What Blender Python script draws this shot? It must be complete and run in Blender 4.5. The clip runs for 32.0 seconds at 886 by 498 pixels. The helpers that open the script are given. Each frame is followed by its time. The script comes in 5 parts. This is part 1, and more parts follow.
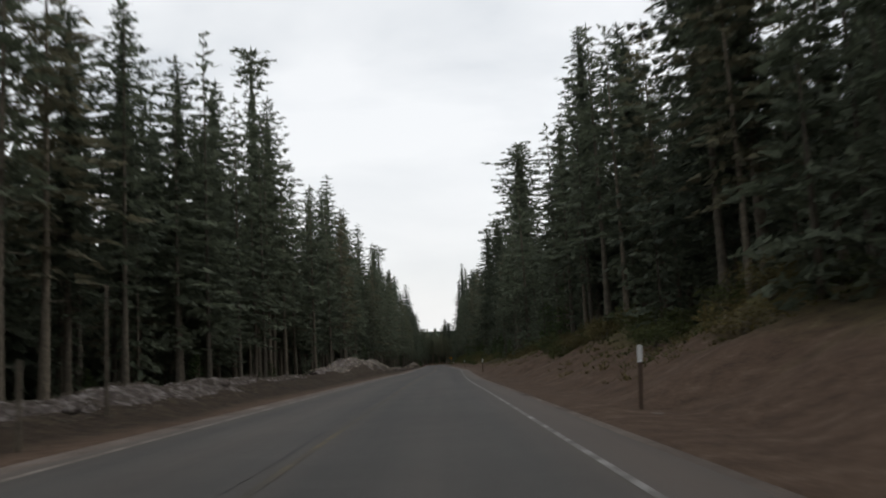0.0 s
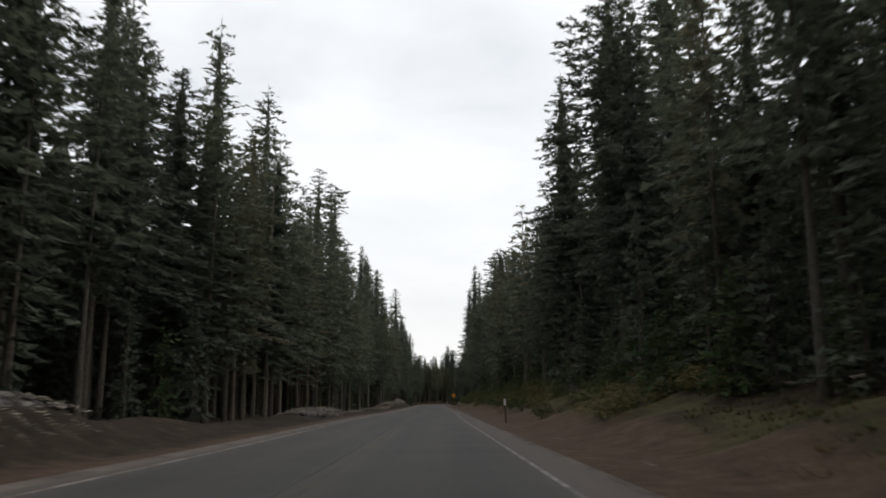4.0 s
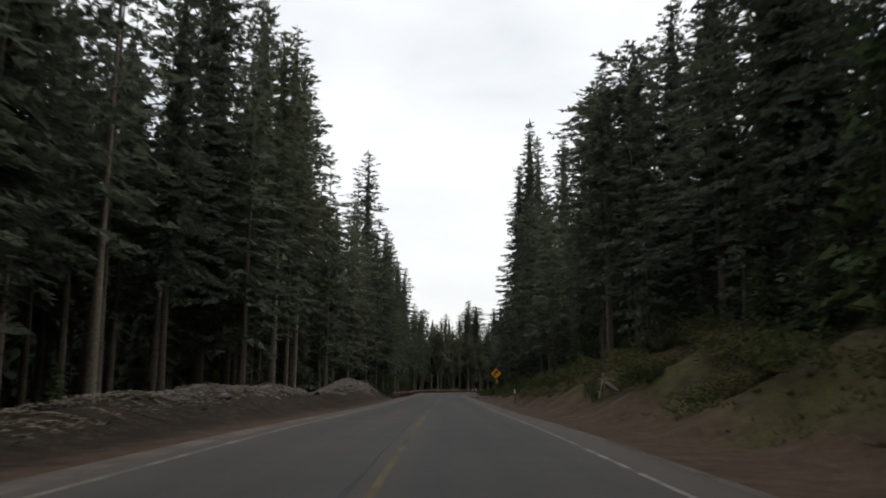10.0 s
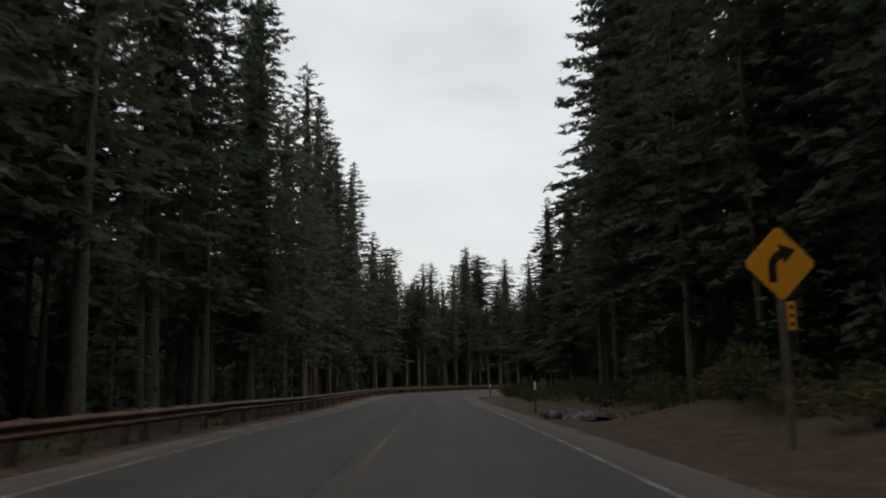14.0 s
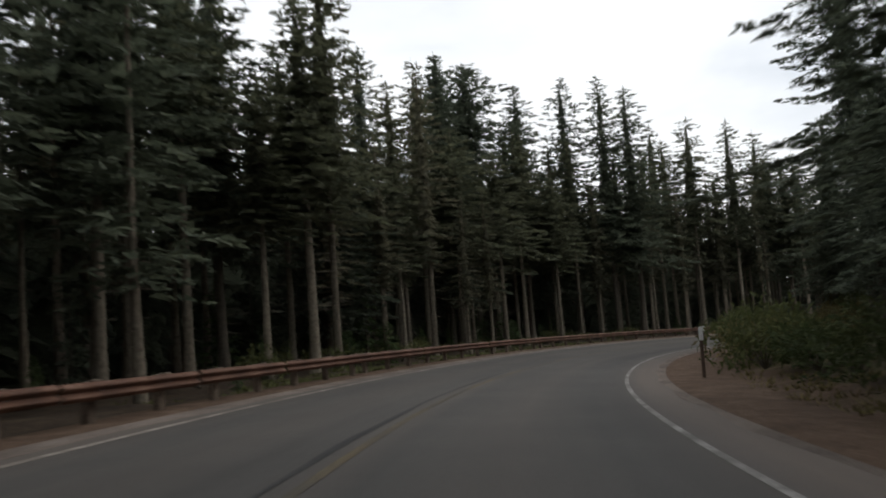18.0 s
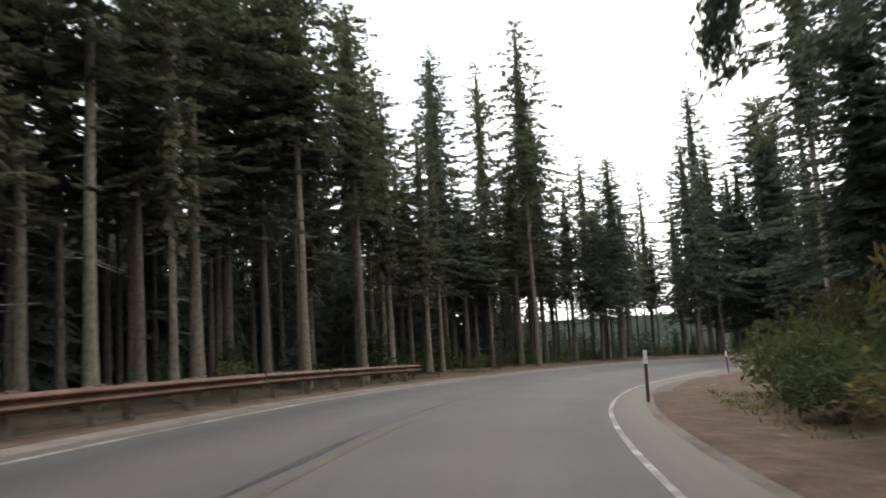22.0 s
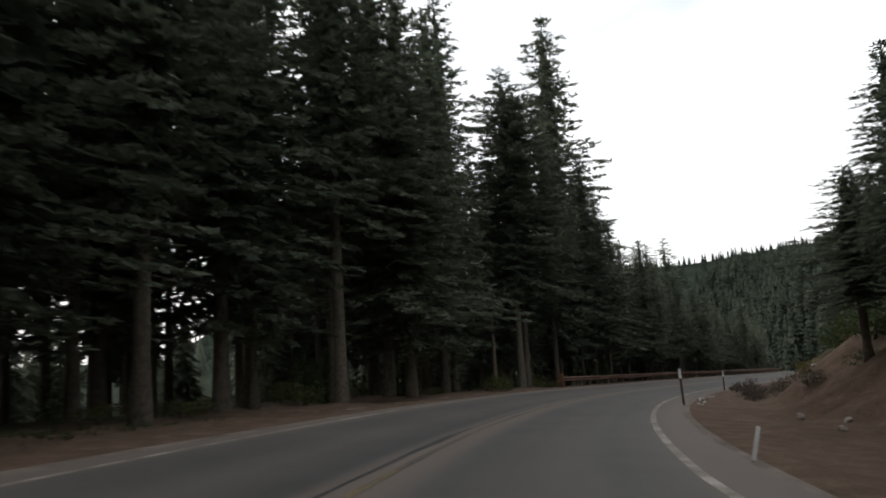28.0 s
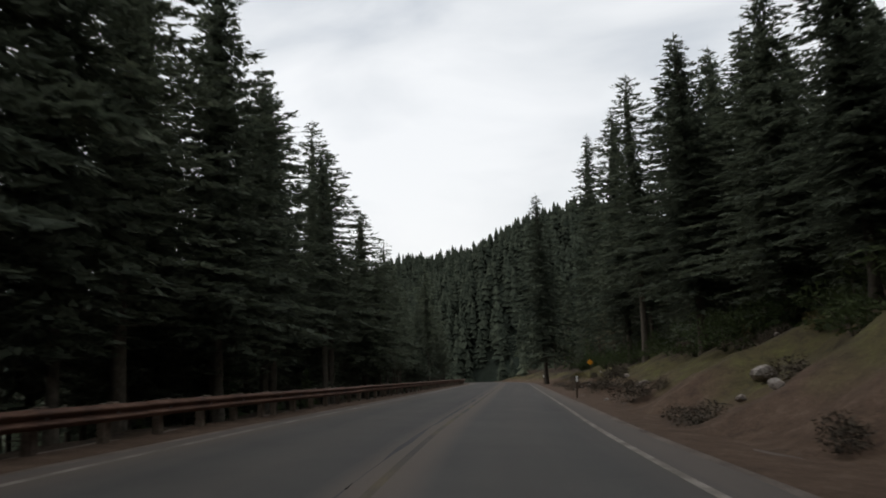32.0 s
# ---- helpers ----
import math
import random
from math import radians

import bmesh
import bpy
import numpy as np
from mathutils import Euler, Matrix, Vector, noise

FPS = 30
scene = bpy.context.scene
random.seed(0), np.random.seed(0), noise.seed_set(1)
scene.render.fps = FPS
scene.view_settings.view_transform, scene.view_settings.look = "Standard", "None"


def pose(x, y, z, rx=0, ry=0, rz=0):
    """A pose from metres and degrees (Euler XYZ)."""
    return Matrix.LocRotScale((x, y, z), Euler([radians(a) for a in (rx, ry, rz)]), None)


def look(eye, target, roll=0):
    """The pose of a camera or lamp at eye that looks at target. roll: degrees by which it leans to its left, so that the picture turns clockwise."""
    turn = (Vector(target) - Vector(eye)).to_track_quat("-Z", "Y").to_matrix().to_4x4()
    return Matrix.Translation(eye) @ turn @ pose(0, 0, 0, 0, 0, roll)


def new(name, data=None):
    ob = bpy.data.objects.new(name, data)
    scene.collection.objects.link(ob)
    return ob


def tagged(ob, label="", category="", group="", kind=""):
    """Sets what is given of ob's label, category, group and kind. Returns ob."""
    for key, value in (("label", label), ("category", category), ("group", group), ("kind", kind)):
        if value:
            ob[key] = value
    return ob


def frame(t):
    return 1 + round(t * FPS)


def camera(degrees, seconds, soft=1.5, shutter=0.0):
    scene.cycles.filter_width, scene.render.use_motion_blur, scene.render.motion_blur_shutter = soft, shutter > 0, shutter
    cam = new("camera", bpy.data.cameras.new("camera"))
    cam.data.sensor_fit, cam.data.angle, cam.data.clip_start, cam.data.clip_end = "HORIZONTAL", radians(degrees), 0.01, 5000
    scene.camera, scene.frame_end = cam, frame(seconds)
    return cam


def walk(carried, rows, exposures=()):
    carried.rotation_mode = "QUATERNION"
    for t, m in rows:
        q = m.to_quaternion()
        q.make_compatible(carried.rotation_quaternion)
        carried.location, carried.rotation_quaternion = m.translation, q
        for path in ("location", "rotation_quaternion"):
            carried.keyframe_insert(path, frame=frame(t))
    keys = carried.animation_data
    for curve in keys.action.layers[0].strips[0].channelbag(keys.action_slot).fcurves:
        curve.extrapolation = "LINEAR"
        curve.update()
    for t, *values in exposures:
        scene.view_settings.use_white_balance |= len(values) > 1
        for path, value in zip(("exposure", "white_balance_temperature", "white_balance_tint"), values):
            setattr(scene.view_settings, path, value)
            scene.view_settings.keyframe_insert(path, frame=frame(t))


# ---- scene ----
cam = camera(65.15, 32.0, soft=1.8, shutter=0.25)
PATH = [
    (0.0, 0.00, 0.00, 0.00, 96.29, 3.15, -1.01),
    (0.5, 0.22, 12.40, -0.66, 93.89, -0.51, -1.80),
    (1.0, 0.39, 24.75, -1.31, 94.81, 1.67, -1.27),
    (1.5, 0.55, 37.00, -1.95, 97.02, 2.51, 0.18),
    (2.0, 0.76, 49.12, -2.58, 93.19, 2.91, 1.27),
    (2.5, 1.08, 61.05, -3.20, 97.20, 2.08, 1.35),
    (3.0, 1.46, 72.75, -3.81, 99.57, 1.38, -0.94),
    (3.5, 1.82, 84.26, -4.41, 99.20, 0.32, -0.96),
    (4.0, 2.05, 95.57, -5.00, 99.41, 0.11, -0.77),
    (4.5, 2.14, 106.70, -5.59, 99.79, 0.41, -0.72),
    (5.0, 2.12, 117.65, -6.17, 99.99, 0.86, -1.18),
    (5.5, 2.04, 128.46, -6.74, 99.63, 1.12, -1.98),
    (6.0, 1.94, 139.13, -7.31, 98.33, 0.82, -1.48),
    (6.5, 1.88, 149.70, -7.87, 98.85, 0.04, -1.60),
    (7.0, 1.88, 160.22, -8.42, 97.89, -0.65, -0.29),
    (7.5, 1.91, 170.73, -8.98, 97.99, -0.82, -0.40),
    (8.0, 1.93, 181.26, -9.55, 98.59, -0.46, -0.51),
    (8.5, 1.91, 191.81, -10.12, 98.14, 0.40, -0.78),
    (9.0, 1.84, 202.39, -10.71, 98.36, 0.27, -0.50),
    (9.5, 1.75, 212.95, -11.29, 97.70, 0.08, -0.60),
    (10.0, 1.64, 223.49, -11.85, 98.39, -0.46, 0.11),
    (10.5, 1.57, 233.92, -12.40, 98.49, 0.09, -0.08),
    (11.0, 1.53, 244.09, -12.93, 99.70, 0.82, -1.68),
    (11.5, 1.53, 253.96, -13.46, 99.75, -0.13, -1.72),
    (12.0, 1.65, 263.57, -13.97, 100.61, -1.52, -1.51),
    (12.5, 1.86, 273.01, -14.47, 100.04, -0.25, -1.35),
    (13.0, 1.98, 282.41, -14.98, 97.91, -0.91, -0.88),
    (13.5, 2.03, 291.80, -15.48, 97.81, 0.12, -0.44),
    (14.0, 2.04, 301.13, -15.98, 98.10, 0.99, -0.88),
    (14.5, 2.04, 310.32, -16.45, 97.68, 0.94, -0.52),
    (15.0, 2.05, 319.38, -16.92, 96.50, 1.43, -0.33),
    (15.5, 2.11, 328.33, -17.40, 95.22, 2.16, -0.34),
    (16.0, 2.21, 337.25, -17.87, 94.52, 2.84, -0.47),
    (16.5, 2.25, 346.23, -18.38, 95.33, 3.72, 0.71),
    (17.0, 2.22, 355.22, -18.80, 97.89, 3.26, 0.27),
    (17.5, 2.50, 364.20, -19.28, 97.78, 4.61, -1.66),
    (18.0, 3.41, 373.13, -19.78, 94.70, 4.16, -4.12),
    (18.5, 5.11, 381.92, -20.27, 93.56, 4.70, -9.40),
    (19.0, 7.67, 390.45, -20.70, 96.66, 4.61, -16.71),
    (19.5, 11.03, 398.72, -21.20, 96.84, 1.55, -19.88),
    (20.0, 15.16, 406.61, -21.71, 94.85, 3.43, -24.68),
    (20.5, 20.00, 414.03, -22.17, 95.07, 3.59, -31.65),
    (21.0, 25.40, 420.90, -22.59, 95.25, 3.61, -37.21),
    (21.5, 31.35, 427.10, -23.04, 95.68, 3.30, -42.50),
    (22.0, 37.60, 432.78, -23.48, 96.35, 3.54, -47.36),
    (22.5, 44.19, 437.89, -23.91, 95.75, 3.15, -51.24),
    (23.0, 51.09, 442.35, -24.33, 99.22, 2.74, -56.13),
    (23.5, 58.22, 446.11, -24.76, 99.28, 4.03, -62.55),
    (24.0, 65.48, 449.16, -25.19, 98.49, 4.28, -68.29),
    (24.5, 72.83, 451.61, -25.60, 98.31, 3.90, -73.75),
    (25.0, 80.30, 453.40, -26.01, 97.70, 2.80, -78.70),
    (25.5, 87.86, 454.49, -26.42, 97.44, 3.08, -84.03),
    (26.0, 95.46, 454.89, -26.82, 97.58, 3.00, -89.43),
    (26.5, 103.04, 454.60, -27.22, 97.89, 2.76, -94.34),
    (27.0, 110.53, 453.64, -27.62, 98.12, 2.57, -98.33),
    (27.5, 117.87, 452.03, -28.02, 98.22, 2.66, -101.41),
    (28.0, 125.00, 449.79, -28.42, 97.79, 3.24, -105.02),
    (28.5, 131.91, 447.00, -28.82, 97.69, 4.60, -109.47),
    (29.0, 138.65, 443.78, -29.21, 99.04, 1.89, -113.95),
    (29.5, 145.10, 440.06, -29.60, 98.02, 2.30, -117.65),
    (30.0, 151.27, 435.91, -30.00, 97.38, 1.99, -121.19),
    (30.5, 157.13, 431.50, -30.39, 98.10, 1.69, -124.77),
    (31.0, 162.67, 426.89, -30.78, 98.89, 1.79, -128.27),
    (31.5, 167.93, 422.18, -31.15, 97.05, 2.78, -131.56),
    (32.0, 172.95, 417.44, -31.52, 97.48, 2.42, -132.57),
]
EXPOSURES = [(0.0, -0.04), (3.0, 0.06), (6.0, 0.06), (8.0, 0.10), (11.0, 0.10), (12.5, 0.02), (14.0, -0.24), (15.5, -0.1), (17.0, 0.10), (19.0, 0.28), (20.0, 0.44), (21.0, 1.15), (22.0, 1.35), (23.0, 1.35), (24.0, 1.05), (25.5, 0.80), (27.5, 0.55), (28.2, 0.36), (29.0, 0.14), (30.0, -0.16), (31.0, -0.10), (32.0, -0.06)]
walk(cam, [(t, pose(x, y, z, a, b, c)) for t, x, y, z, a, b, c in PATH], EXPOSURES)

# ---------------------------------------------------------------- sky and sun
SUN_YAW, SUN_UP = -70.0, 38.0
world = bpy.data.worlds.new("overcast_sky")
scene.world = world
world.use_nodes = True
wn, wl = world.node_tree.nodes, world.node_tree.links
wn.clear()
w_out = wn.new("ShaderNodeOutputWorld")
w_bg = wn.new("ShaderNodeBackground")
w_co = wn.new("ShaderNodeTexCoord")
w_sky = wn.new("ShaderNodeTexSky")
w_sky.sky_type = "NISHITA"
w_sky.sun_disc = False
w_sky.sun_elevation = radians(SUN_UP)
w_sky.sun_rotation = radians(-SUN_YAW)
w_sky.air_density, w_sky.dust_density = 1.0, 2.0
w_sc = wn.new("ShaderNodeMixRGB")
w_sc.blend_type = "MULTIPLY"
w_sc.inputs[0].default_value = 1.0
w_sc.inputs[2].default_value = (0.1, 0.1, 0.1, 1)
w_map = wn.new("ShaderNodeMapping")
w_map.inputs["Scale"].default_value = (1.3, 1.3, 3.4)
w_n1 = wn.new("ShaderNodeTexNoise")
w_n1.inputs["Scale"].default_value = 1.7
w_n1.inputs["Detail"].default_value = 6.0
w_n1.inputs["Roughness"].default_value = 0.48
w_n1.inputs["Distortion"].default_value = 0.3
w_ramp = wn.new("ShaderNodeValToRGB")
w_ramp.color_ramp.elements[0].position, w_ramp.color_ramp.elements[0].color = 0.33, (0.60, 0.64, 0.69, 1)
w_ramp.color_ramp.elements[1].position, w_ramp.color_ramp.elements[1].color = 0.60, (0.93, 0.945, 0.96, 1)
w_mid = w_ramp.color_ramp.elements.new(0.46)
w_mid.color = (0.80, 0.825, 0.85, 1)
w_sep = wn.new("ShaderNodeSeparateXYZ")
w_hor = wn.new("ShaderNodeMapRange")
w_hor.inputs["From Min"].default_value, w_hor.inputs["From Max"].default_value = 0.02, 0.30
w_hor.inputs["To Min"].default_value, w_hor.inputs["To Max"].default_value = 0.75, 0.0
w_lift = wn.new("ShaderNodeMixRGB")
w_lift.inputs[2].default_value = (0.98, 0.975, 0.965, 1)
w_mix = wn.new("ShaderNodeMixRGB")
w_mix.inputs[0].default_value = 0.90
wl.new(w_co.outputs["Generated"], w_map.inputs["Vector"])
wl.new(w_map.outputs["Vector"], w_n1.inputs["Vector"])
wl.new(w_n1.outputs["Fac"], w_ramp.inputs["Fac"])
wl.new(w_co.outputs["Generated"], w_sep.inputs["Vector"])
wl.new(w_sep.outputs["Z"], w_hor.inputs["Value"])
wl.new(w_hor.outputs["Result"], w_lift.inputs[0])
wl.new(w_ramp.outputs["Color"], w_lift.inputs[1])
wl.new(w_sky.outputs["Color"], w_sc.inputs[1])
wl.new(w_sc.outputs["Color"], w_mix.inputs[1])
wl.new(w_lift.outputs["Color"], w_mix.inputs[2])
wl.new(w_mix.outputs["Color"], w_bg.inputs["Color"])
w_bg.inputs["Strength"].default_value = 1.1
wl.new(w_bg.outputs["Background"], w_out.inputs["Surface"])

sun = bpy.data.lights.new("sun", "SUN")
sun.energy, sun.angle, sun.color = 0.6, radians(25), (1.0, 0.96, 0.9)
sun_ob = new("sun", sun)
sun_ob.matrix_world = look((-200 * math.sin(radians(SUN_YAW)), 200 * math.cos(radians(SUN_YAW)), 160), (0, 0, 0))


# ---------------------------------------------------------------- materials
def material(name, rough=0.9, metallic=0.0, spec=0.3):
    m = bpy.data.materials.new(name)
    m.use_nodes = True
    n, l = m.node_tree.nodes, m.node_tree.links
    b = n["Principled BSDF"]
    b.inputs["Roughness"].default_value = rough
    b.inputs["Metallic"].default_value = metallic
    b.inputs["Specular IOR Level"].default_value = spec
    return m, n, l, b


def noise_node(n, l, scale, detail=4.0, rough=0.55, coords=None):
    t = n.new("ShaderNodeTexNoise")
    t.inputs["Scale"].default_value = scale
    t.inputs["Detail"].default_value = detail
    t.inputs["Roughness"].default_value = rough
    if coords is not None:
        l.new(coords, t.inputs["Vector"])
    return t.outputs["Fac"]


def ramp(n, l, fac, *stops):
    r = n.new("ShaderNodeValToRGB")
    e = r.color_ramp.elements
    e[0].position, e[0].color = stops[0][0], (*stops[0][1], 1)
    e[1].position, e[1].color = stops[-1][0], (*stops[-1][1], 1)
    for p, c in stops[1:-1]:
        e.new(p).color = (*c, 1)
    l.new(fac, r.inputs["Fac"])
    return r.outputs["Color"]


def mix(n, l, fac, a, b, mode="MIX"):
    m = n.new("ShaderNodeMixRGB")
    m.blend_type = mode
    for socket, v in zip(m.inputs, (fac, a, b)):
        if isinstance(v, (int, float)):
            socket.default_value = v
        elif isinstance(v, tuple):
            socket.default_value = (*v, 1)
        else:
            l.new(v, socket)
    return m.outputs["Color"]


def bump(n, l, b, height, strength, distance):
    k = n.new("ShaderNodeBump")
    k.inputs["Strength"].default_value = strength
    k.inputs["Distance"].default_value = distance
    l.new(height, k.inputs["Height"])
    l.new(k.outputs["Normal"], b.inputs["Normal"])


def position(n):
    return n.new("ShaderNodeNewGeometry").outputs["Position"]


def speckled(name, dark, mid, light, big, small, rough=0.9, relief=0.4, depth=0.05, spec=0.25, own=False):
    """Two scales of noise in world or object space, with relief."""
    m, n, l, b = material(name, rough, 0.0, spec)
    co = n.new("ShaderNodeTexCoord").outputs["Object"] if own else position(n)
    f1, f2 = noise_node(n, l, big, 5, 0.6, co), noise_node(n, l, small, 6, 0.7, co)
    c1 = ramp(n, l, f1, (0.3, dark), (0.5, mid), (0.72, light))
    c2 = ramp(n, l, f2, (0.3, (0.45, 0.45, 0.45)), (0.7, (1.5, 1.5, 1.5)))
    l.new(mix(n, l, 0.85, c1, c2, "MULTIPLY"), b.inputs["Base Color"])
    bump(n, l, b, f2, relief, depth)
    return m


def varied(name, dark, light, small, rough=0.85, spec=0.2, relief=0.0, lacy=0.0, through_light=0.0):
    """Colour by object, by loose piece and by fine grain, for leaves and bark."""
    m, n, l, b = material(name, rough, 0.0, spec)
    info, geo = n.new("ShaderNodeObjectInfo"), n.new("ShaderNodeNewGeometry")
    tree = ramp(n, l, info.outputs["Random"], (0.0, dark), (1.0, light))
    piece = ramp(n, l, geo.outputs["Random Per Island"], (0.0, (0.72, 0.74, 0.74)), (1.0, (1.30, 1.27, 1.22)))
    c = mix(n, l, 1.0, tree, piece, "MULTIPLY")
    g = noise_node(n, l, small, 4, 0.65, geo.outputs["Position"])
    c = mix(n, l, 0.8, c, ramp(n, l, g, (0.3, (0.5, 0.5, 0.5)), (0.7, (1.5, 1.5, 1.45))), "MULTIPLY")
    l.new(c, b.inputs["Base Color"])
    if relief:
        bump(n, l, b, g, relief, 0.03)
    if lacy:
        # gaps between the needles
        holes = noise_node(n, l, 7.0, 3, 0.6, geo.outputs["Position"])
        cut = n.new("ShaderNodeMath")
        cut.operation = "GREATER_THAN"
        cut.inputs[1].default_value = lacy
        l.new(holes, cut.inputs[0])
        l.new(cut.outputs["Value"], b.inputs["Alpha"])
    if through_light:
        # light that passes through the thin sprays
        tr, both = n.new("ShaderNodeBsdfTranslucent"), n.new("ShaderNodeMixShader")
        l.new(c, tr.inputs["Color"])
        both.inputs[0].default_value = through_light
        l.new(b.outputs["BSDF"], both.inputs[1])
        if lacy:
            clear, open_air = n.new("ShaderNodeBsdfTransparent"), n.new("ShaderNodeMixShader")
            l.new(cut.outputs["Value"], open_air.inputs[0])
            l.new(clear.outputs["BSDF"], open_air.inputs[1])
            l.new(tr.outputs["BSDF"], open_air.inputs[2])
            l.new(open_air.outputs["Shader"], both.inputs[2])
        else:
            l.new(tr.outputs["BSDF"], both.inputs[2])
        l.new(both.outputs["Shader"], n["Material Output"].inputs["Surface"])
    return m


def asphalt_material():
    m, n, l, b = material("worn_asphalt", 0.82, 0.0, 0.35)
    uv = n.new("ShaderNodeUVMap").outputs["UV"]
    sep = n.new("ShaderNodeSeparateXYZ")
    l.new(uv, sep.inputs["Vector"])
    co = position(n)
    grit, patch = noise_node(n, l, 60, 5, 0.7, co), noise_node(n, l, 0.35, 5, 0.6, co)
    stretch = n.new("ShaderNodeMapping")
    stretch.inputs["Scale"].default_value = (0.9, 0.03, 1)
    l.new(uv, stretch.inputs["Vector"])
    streak = noise_node(n, l, 2.2, 4, 0.6, stretch.outputs["Vector"])
    c = ramp(n, l, patch, (0.3, (0.053, 0.050, 0.047)), (0.7, (0.073, 0.068, 0.063)))
    c = mix(n, l, 0.9, c, ramp(n, l, streak, (0.3, (0.72, 0.72, 0.72)), (0.7, (1.3, 1.28, 1.25))), "MULTIPLY")
    c = mix(n, l, 0.7, c, ramp(n, l, grit, (0.35, (0.6, 0.6, 0.6)), (0.65, (1.4, 1.4, 1.4))), "MULTIPLY")
    # cinder dust swept between the wheel tracks and to the edges
    wave = n.new("ShaderNodeMath")
    wave.operation = "ABSOLUTE"
    l.new(sep.outputs["X"], wave.inputs[0])
    dust = ramp(n, l, wave.outputs["Value"], (0.0, (0.35, 0.35, 0.35)), (0.12, (0.0, 0.0, 0.0)), (0.42, (0.22, 0.22, 0.22)), (0.70, (0.0, 0.0, 0.0)), (0.86, (0.3, 0.3, 0.3)), (0.98, (0.9, 0.9, 0.9)))
    dust = mix(n, l, 1.0, dust, ramp(n, l, streak, (0.25, (0.2, 0.2, 0.2)), (0.65, (1.1, 1.1, 1.1))), "MULTIPLY")
    later = n.new("ShaderNodeMapRange")
    later.inputs["From Min"].default_value, later.inputs["From Max"].default_value = 480 / 4.2, 545 / 4.2
    l.new(sep.outputs["Y"], later.inputs["Value"])
    middle = ramp(n, l, wave.outputs["Value"], (0.0, (0.95, 0.95, 0.95)), (0.07, (0.8, 0.8, 0.8)), (0.16, (0.0, 0.0, 0.0)))
    middle = mix(n, l, 1.0, middle, later.outputs["Result"], "MULTIPLY")
    dust = mix(n, l, 1.0, dust, middle, "LIGHTEN")
    c = mix(n, l, dust, c, (0.128, 0.100, 0.082))
    l.new(c, b.inputs["Base Color"])
    bump(n, l, b, grit, 0.35, 0.01)
    return m


def ground_material():
    m, n, l, b = material("cinder_and_duff", 0.95, 0.0, 0.15)
    co = position(n)
    big, mid, fine = noise_node(n, l, 0.22, 5, 0.6, co), noise_node(n, l, 1.6, 6, 0.65, co), noise_node(n, l, 14, 6, 0.75, co)
    duff = ramp(n, l, mid, (0.3, (0.024, 0.018, 0.013)), (0.55, (0.049, 0.035, 0.024)), (0.75, (0.076, 0.061, 0.037)))
    cinder = ramp(n, l, mid, (0.3, (0.068, 0.045, 0.032)), (0.55, (0.112, 0.074, 0.051)), (0.78, (0.165, 0.118, 0.086)))
    grass = ramp(n, l, mid, (0.3, (0.050, 0.042, 0.022)), (0.50, (0.092, 0.078, 0.036)), (0.62, (0.096, 0.096, 0.034)), (0.75, (0.175, 0.140, 0.066)))
    def cover(name):
        a = n.new("ShaderNodeAttribute")
        a.attribute_name = name
        return a.outputs["Fac"]
    def ragged(fac, amount=0.5):
        k = n.new("ShaderNodeMath")
        k.operation = "MULTIPLY_ADD"
        l.new(big, k.inputs[0])
        k.inputs[1].default_value = amount
        l.new(fac, k.inputs[2])
        r = n.new("ShaderNodeMapRange")
        r.inputs["From Min"].default_value, r.inputs["From Max"].default_value = 0.5 + amount * 0.5 - 0.14, 0.5 + amount * 0.5 + 0.14
        l.new(k.outputs["Value"], r.inputs["Value"])
        return r.outputs["Result"]
    c = mix(n, l, ragged(cover("cinder")), duff, cinder)
    c = mix(n, l, ragged(cover("grass"), 0.9), c, grass)
    c = mix(n, l, 0.85, c, ramp(n, l, fine, (0.3, (0.5, 0.5, 0.5)), (0.7, (1.5, 1.5, 1.5))), "MULTIPLY")
    l.new(c, b.inputs["Base Color"])
    bump(n, l, b, fine, 0.6, 0.08)
    return m


def rust_material():
    m, n, l, b = material("weathered_rust", 0.75, 0.25, 0.35)
    co = position(n)
    f1, f2 = noise_node(n, l, 1.2, 5, 0.6, co), noise_node(n, l, 18, 5, 0.7, co)
    c = ramp(n, l, f1, (0.3, (0.062, 0.030, 0.020)), (0.55, (0.115, 0.056, 0.035)), (0.75, (0.19, 0.108, 0.075)))
    l.new(mix(n, l, 0.7, c, ramp(n, l, f2, (0.3, (0.55, 0.55, 0.55)), (0.7, (1.4, 1.4, 1.4))), "MULTIPLY"), b.inputs["Base Color"])
    bump(n, l, b, f2, 0.25, 0.01)
    return m


def plain(name, colour, rough=0.6, wear=0.25, scale=12, spec=0.4):
    m, n, l, b = material(name, rough, 0.0, spec)
    f = noise_node(n, l, scale, 5, 0.65, position(n))
    low = tuple(v * (1 - wear) for v in colour)
    l.new(ramp(n, l, f, (0.3, low), (0.65, colour)), b.inputs["Base Color"])
    return m


